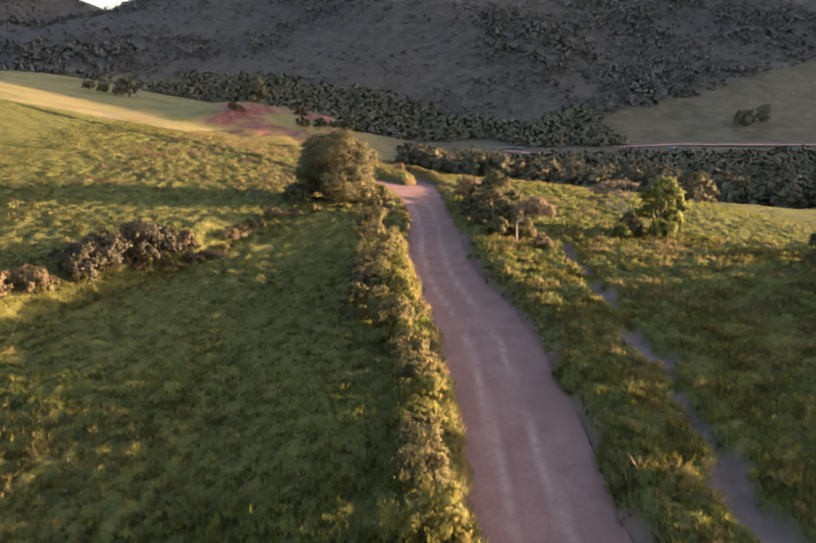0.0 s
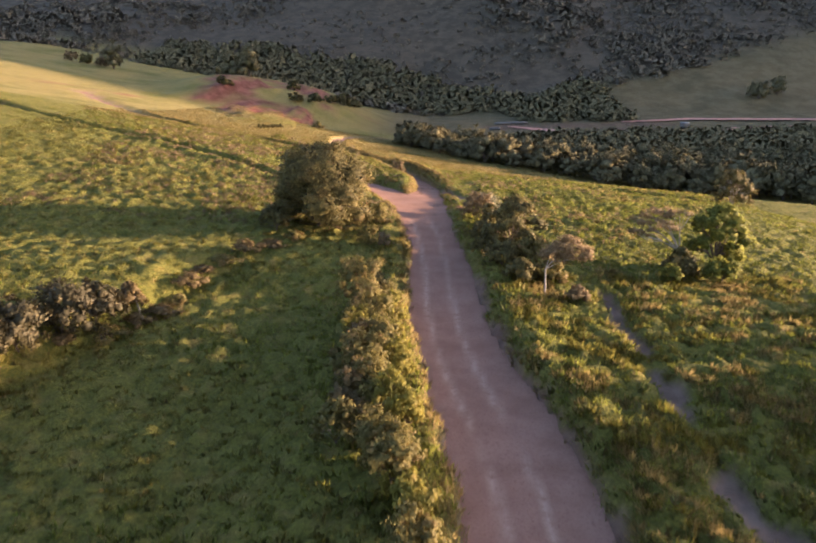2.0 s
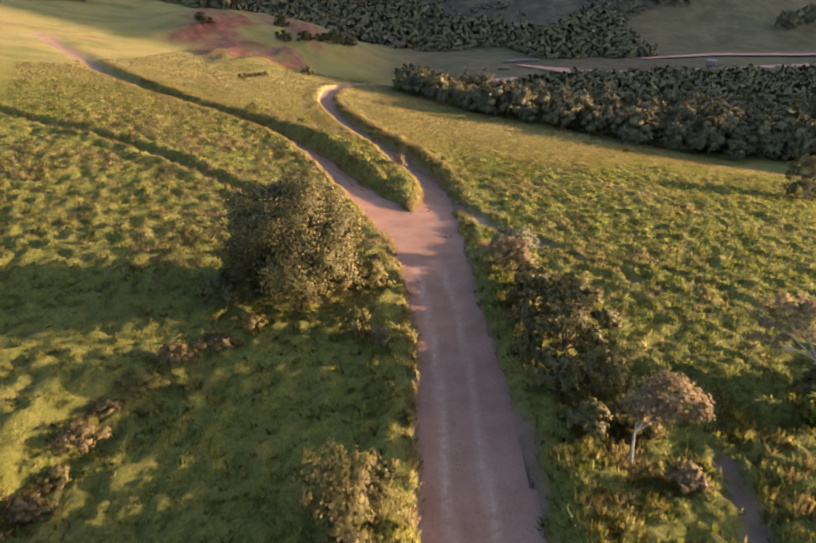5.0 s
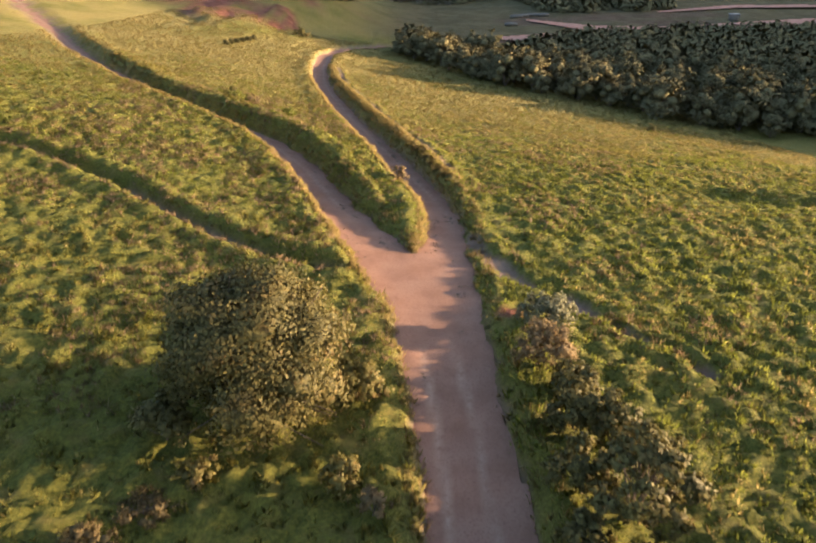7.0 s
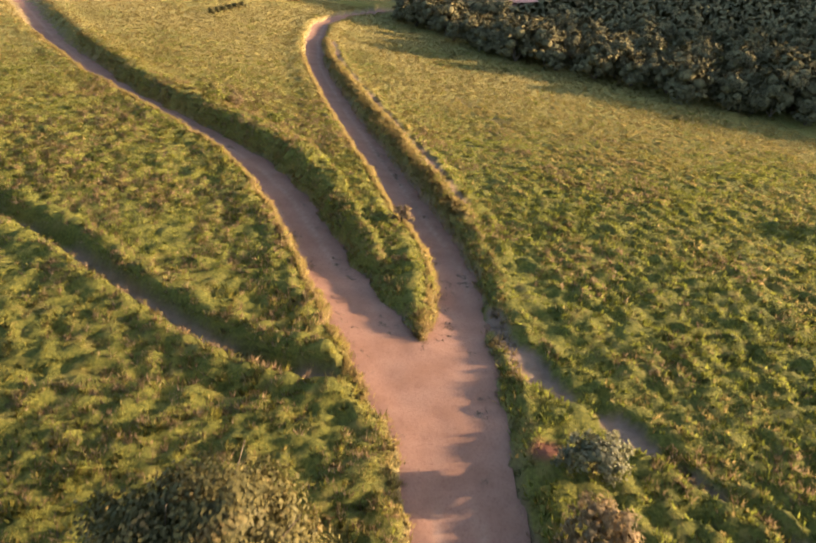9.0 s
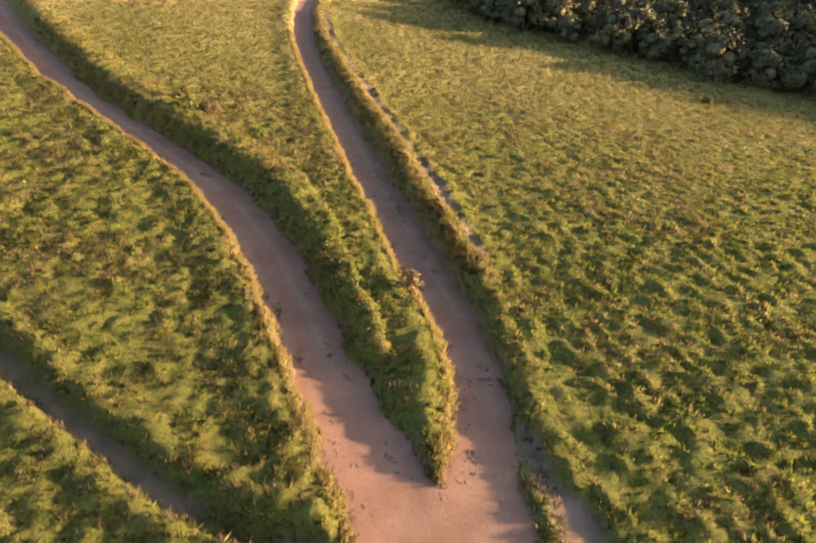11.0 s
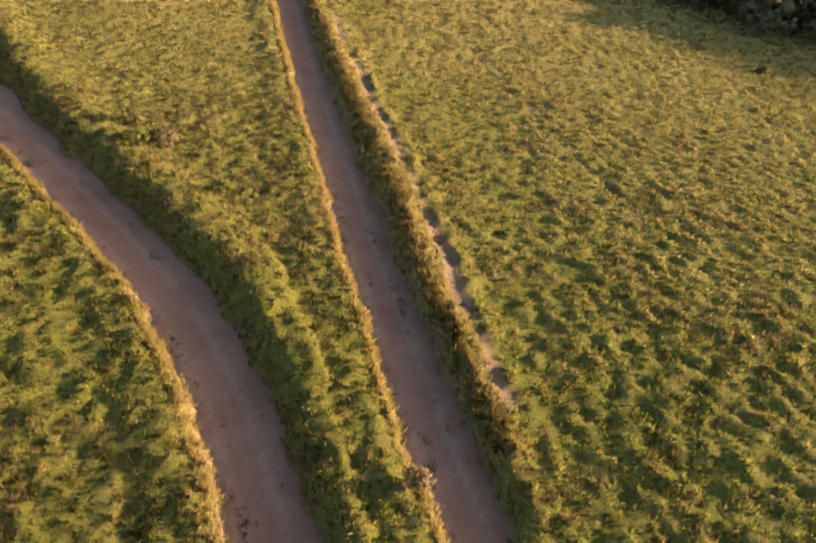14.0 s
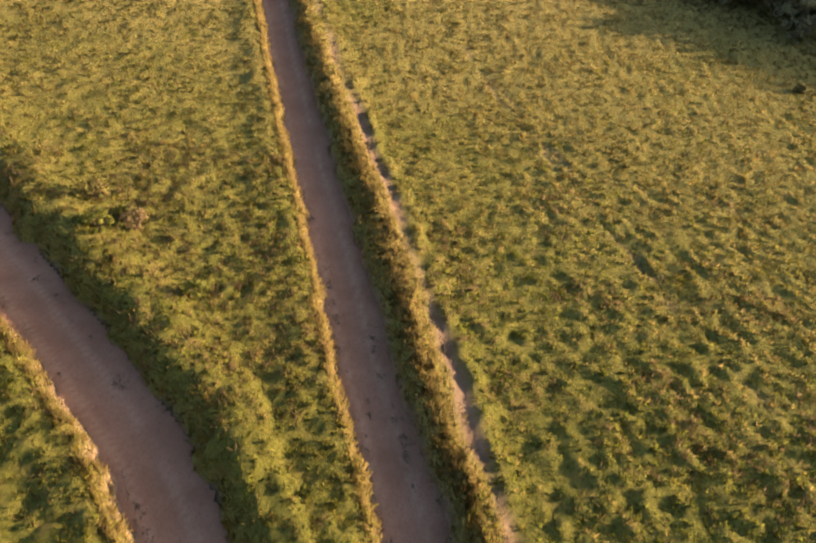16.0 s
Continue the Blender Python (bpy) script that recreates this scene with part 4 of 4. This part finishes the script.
def grow():
    rng = np.random.default_rng(5)
    n = 210000
    y = 14 + 200 * rng.uniform(0, 1, n) ** 1.3
    x = rng.uniform(-1, 1, n) * np.minimum(0.6 * y + 5, 46)
    z, soil, red, dry, woods, e = land(x, y)
    wx, wy = x + fbm(x, y, 2.0, 3, 36) * 1.3, y + fbm(x, y, 2.0, 3, 37) * 1.3
    lump = domes(wx, wy * 1.15, 0.95, 31)
    keep = (e > 0.15) & (soil < 0.35) & (red < 0.4) & (rng.uniform(0, 1, n) < (0.4 + 0.5 * lump) * (1 + 0.8 * (e < 3.0)) * (1 - 0.75 * ramp(y, 115, 200)))
    x, y, z, dry = x[keep][:50000], y[keep][:50000], z[keep][:50000], dry[keep][:50000]
    high = (0.14 + 0.22 * vnoise(x / 5, y / 5, 81)) * rng.uniform(0.6, 1.3, len(x))
    straw = rng.uniform(0, 1, len(x)) < 0.04 + 0.2 * ramp(fbm(x, y, 5, 3, 82), 0.05, 0.22) + 0.3 * dry
    lush = ~straw & (vnoise(x / 8, y / 8, 90) + 0.55 * (1 - ramp(y, 100, 160)) * ramp(x, -9, 3) + rng.normal(0, 0.07, len(x)) > 0.72)
    plain = ~straw & ~lush
    tufts("pasture_grass", "tussocky green pasture grass", rng, x[plain], y[plain], z[plain], high[plain], 10, 0.036, GRASS, 1.15)
    tufts("lush_grass", "fresh green grass in damp patches of the pasture", rng, x[lush], y[lush], z[lush], high[lush] * 1.1, 9, 0.038, LUSH_GRASS, 1.1)
    tufts("dry_grass", "straw-coloured dry grass among the green pasture", rng, x[straw], y[straw], z[straw], high[straw] * 1.05, 10, 0.032, DRY_GRASS, 1.1)
    # short coarse grass of the slope ahead
    n = 200000
    y, x = rng.uniform(62, 236, n), rng.uniform(-64, 56, n)
    z, soil, red, dry, woods, e = land(x, y)
    wx, wy = x + fbm(x, y, 2.0, 3, 36) * 1.3, y + fbm(x, y, 2.0, 3, 37) * 1.3
    lump = domes((0.7 * wx - 0.71 * wy) / 2.1, 0.71 * wx + 0.7 * wy, 0.66, 131)
    keep = (e > 0.3) & (soil < 0.3) & (np.abs(x) < 0.5 * (y - 60) + 18) & ((y > 100) | (x > 7)) & (rng.uniform(0, 1, n) < (0.4 + 0.5 * lump) * (woods < 0.3))
    x, y, z = x[keep][:74000], y[keep][:74000], z[keep][:74000]
    pale = fbm(x, y, 3, 3, 92) + rng.normal(0, 0.08, len(x)) + 0.4 * ramp(y, 105, 170) > 0.12
    fresh = ~pale & (vnoise(x / 6, y / 6, 93) + 0.5 * (1 - ramp(y, 95, 160)) + rng.normal(0, 0.1, len(x)) > 0.62)
    plain = ~pale & ~fresh
    tufts("slope_grass", "short olive grass of the slope ahead", rng, x[plain], y[plain], z[plain], rng.uniform(0.12, 0.3, len(x))[plain], 6, 0.045, GRASS, 1.0)
    tufts("slope_fresh_grass", "short fresh green grass of the slope ahead", rng, x[fresh], y[fresh], z[fresh], rng.uniform(0.12, 0.3, len(x))[fresh], 6, 0.045, LUSH_GRASS, 1.0)
    tufts("slope_dry_grass", "short straw-coloured grass of the slope ahead", rng, x[pale], y[pale], z[pale], rng.uniform(0.14, 0.34, len(x))[pale], 6, 0.045, DRY_GRASS, 1.0)
    # pinkish seeding grass in patches
    n = 30000
    y, x = rng.uniform(70, 140, n), rng.uniform(-34, 22, n)
    z, soil, red, dry, woods, e = land(x, y)
    keep = (e > 0.3) & (soil < 0.3) & (fbm(x, y, 4, 3, 89) + 0.2 * (x < -6) + rng.normal(0, 0.05, n) > 0.13)
    x, y, z = x[keep][:6500], y[keep][:6500], z[keep][:6500]
    tufts("seeding_grass", "pinkish dry seeding grass in patches", rng, x, y, z, rng.uniform(0.2, 0.4, len(x)), 12, 0.024, PINK_GRASS, 1.0)
    # longer dry grass on the banks, thickest on the sunny side
    px, py = [], []
    for line, left, right in ((MAIN, 2200, 900), (RIGHT, 3800, 1500), (BRANCH, 3800, 900)):
        pts = np.array(line)
        pts = pts[pts[:, 1] < 180]
        run = np.r_[0, np.cumsum(np.hypot(np.diff(pts[:, 0]), np.diff(pts[:, 1])))]
        for count, sign, reach in ((left, -1, 0.75), (right, 1, 1.6)):
            at = rng.uniform(0, run[-1], count)
            cx, cy, ch = (np.interp(at, run, pts[:, k]) for k in range(3))
            dx, dy = np.interp(at + 0.5, run, pts[:, 0]) - np.interp(at - 0.5, run, pts[:, 0]), np.interp(at + 0.5, run, pts[:, 1]) - np.interp(at - 0.5, run, pts[:, 1])
            size = np.hypot(dx, dy) + 1e-6
            off = sign * (ch + rng.uniform(-0.1, reach, count))
            px.append(cx + dy / size * off)
            py.append(cy - dx / size * off)
    pts = np.array(RIDGE)
    run = rng.uniform(0, len(pts) - 1.001, 3000)
    px.append(np.interp(run, np.arange(len(pts)), pts[:, 0]) - 0.6 + rng.normal(0, 0.55, 3000))
    py.append(np.interp(run, np.arange(len(pts)), pts[:, 1]))
    x, y = np.concatenate(px), np.concatenate(py)
    z, soil, red, dry, woods, e = land(x, y)
    keep = (e > 0.05) & (y > 12)
    x, y, z = x[keep], y[keep], z[keep]
    tufts("verge_grass", "long pale dry grass along the road banks", rng, x, y, z, rng.uniform(0.16, 0.38, len(x)), 9, 0.032, VERGE_GRASS, 1.0)
    # rough clumps on the right-hand verge
    n = 14000
    y, x = rng.uniform(14, 62, n), rng.uniform(6, 30, n)
    z, soil, red, dry, woods, e = land(x, y)
    keep = (e > 0.5) & (soil < 0.3) & (vnoise(x / 1.1, y / 1.1, 84) + 0.25 * vnoise(x / 5, y / 5, 85) > 0.66)
    x, y, z = x[keep], y[keep], z[keep]
    pale = vnoise(x / 3, y / 3, 86) > 0.5
    tufts("rough_grass", "long rough olive grass beside the road", rng, x[~pale], y[~pale], z[~pale], rng.uniform(0.22, 0.48, len(x))[~pale], 12, 0.032, GRASS, 1.1)
    tufts("rough_dry_grass", "long rough straw-coloured grass beside the road", rng, x[pale], y[pale], z[pale], rng.uniform(0.22, 0.48, len(x))[pale], 12, 0.03, DRY_GRASS, 1.1)
    # dark weeds and dung on the road's edges
    n = 30000
    y = rng.uniform(74, 140, n)
    x = rng.uniform(-32, 6, n)
    e = np.min([along(r, x, y)[0] for r in (MAIN, RIGHT, BRANCH)], 0)
    keep = (e > -1.1) & (e < 0.1) & (vnoise(x / 2.2, y / 2.2, 83) + 0.5 * e + rng.uniform(-0.12, 0.12, n) > 0.2 - 0.12 * (y > 84) * (y < 112))
    keep &= vnoise(x / 0.45, y / 0.45, 88) > 0.5
    x, y = x[keep], y[keep]
    tufts("road_weeds", "small dark weeds and clods on the road", rng, x, y, level(x, y) - 0.02 - road_depth(x, y), rng.uniform(0.03, 0.08, len(x)), 14, 0.05, WEED, 2.4, False)


grow()


# ---- small things ----
def lattice_tower(at, height):
    """A tapered lattice pylon with three pairs of arms."""
    ob = thing("pylon", "grey steel lattice power pylon on the far hill", "pylon", at=(at[0], at[1], floor_at(*at) - 0.5))
    def w(z):
        return 3.2 * (1 - 0.85 * z / height)
    legs = [(1, 1), (1, -1), (-1, -1), (-1, 1)]
    for a, b in legs:
        part("leg", mesh_of("leg", *tube([(a * w(0), b * w(0), 0), (a * w(height), b * w(height), height)], [0.22, 0.15], 4)), STEEL, ob)
    braces, z = [], 0.0
    while z < height * 0.95:
        z2 = z + max(w(z) * 1.5, 1.5)
        for (a, b), (c, d) in zip(legs, legs[1:] + legs[:1]):
            braces.append(tube([(a * w(z), b * w(z), z), (c * w(z2), d * w(z2), z2)], [0.1, 0.1], 4))
        z = z2
    part("brace", mesh_of("brace", *joined(braces)), STEEL, ob)
    for z in (0.7, 0.82, 0.94):
        part("arm", mesh_of("arm", *tube([(-4.5, 0, height * z), (4.5, 0, height * z)], [0.15, 0.15], 4)), STEEL, ob)


PALE = bark_material("pale_paint", (0.14, 0.13, 0.115), (0.20, 0.185, 0.165))
STEEL = bark_material("galvanised_steel", (0.28, 0.28, 0.27), (0.38, 0.38, 0.37))
lattice_tower((-102, 628), 30)

post = thing("fence_post", "leaning weathered pale wooden post on the field bank", "post", at=(-16.2, 53.6, floor_at(-16.2, 53.6) - 0.2))
part("post_shaft", mesh_of("post_shaft", *tube([(0, 0, 0), (-0.12, 0.02, 0.6), (-0.3, 0.05, 1.3)], [0.07, 0.06, 0.05], 8), True), PALE_BARK, post)

# pale wrapped bundles and a hut on the valley floor
for k, (bx, by, bw) in enumerate([(30.9, 301, 2.2), (33.5, 302, 1.6), (36.9, 303.5, 2.6), (40.0, 303, 1.8), (27.4, 285.4, 2.0)]):
    bundle = thing("bundle", "long pale plastic-wrapped bundle on the valley floor", "bundle", group="valley bundles", at=(bx, by, floor_at(bx, by)))
    part("wrapping", mesh_of("wrapping", *tube([(-bw, 0, 0.3), (-bw * 0.9, 0, 0.5), (0, 0.2, 0.55), (bw * 0.9, 0, 0.5), (bw, 0, 0.3)], [0.15, 0.5, 0.6, 0.5, 0.15], 8), True), PALE, bundle)

hut = thing("hut", "small pale hut beside the red track", "hut", at=(97.5, 289.5, floor_at(97.5, 289.5)))


def box(w, d, h, z=0.0):
    v = np.array([(a * w / 2, b * d / 2, z + c * h) for c in (0, 1) for a, b in ((-1, -1), (1, -1), (1, 1), (-1, 1))])
    return v, np.array([(0, 3, 2, 1), (4, 5, 6, 7), (0, 1, 5, 4), (1, 2, 6, 5), (2, 3, 7, 6), (3, 0, 4, 7)])


part("wall", mesh_of("wall", *box(2.6, 2.2, 2.0)), PALE, hut)
part("roof", mesh_of("roof", *box(3.0, 2.6, 0.14, 2.0)), STEEL, hut)
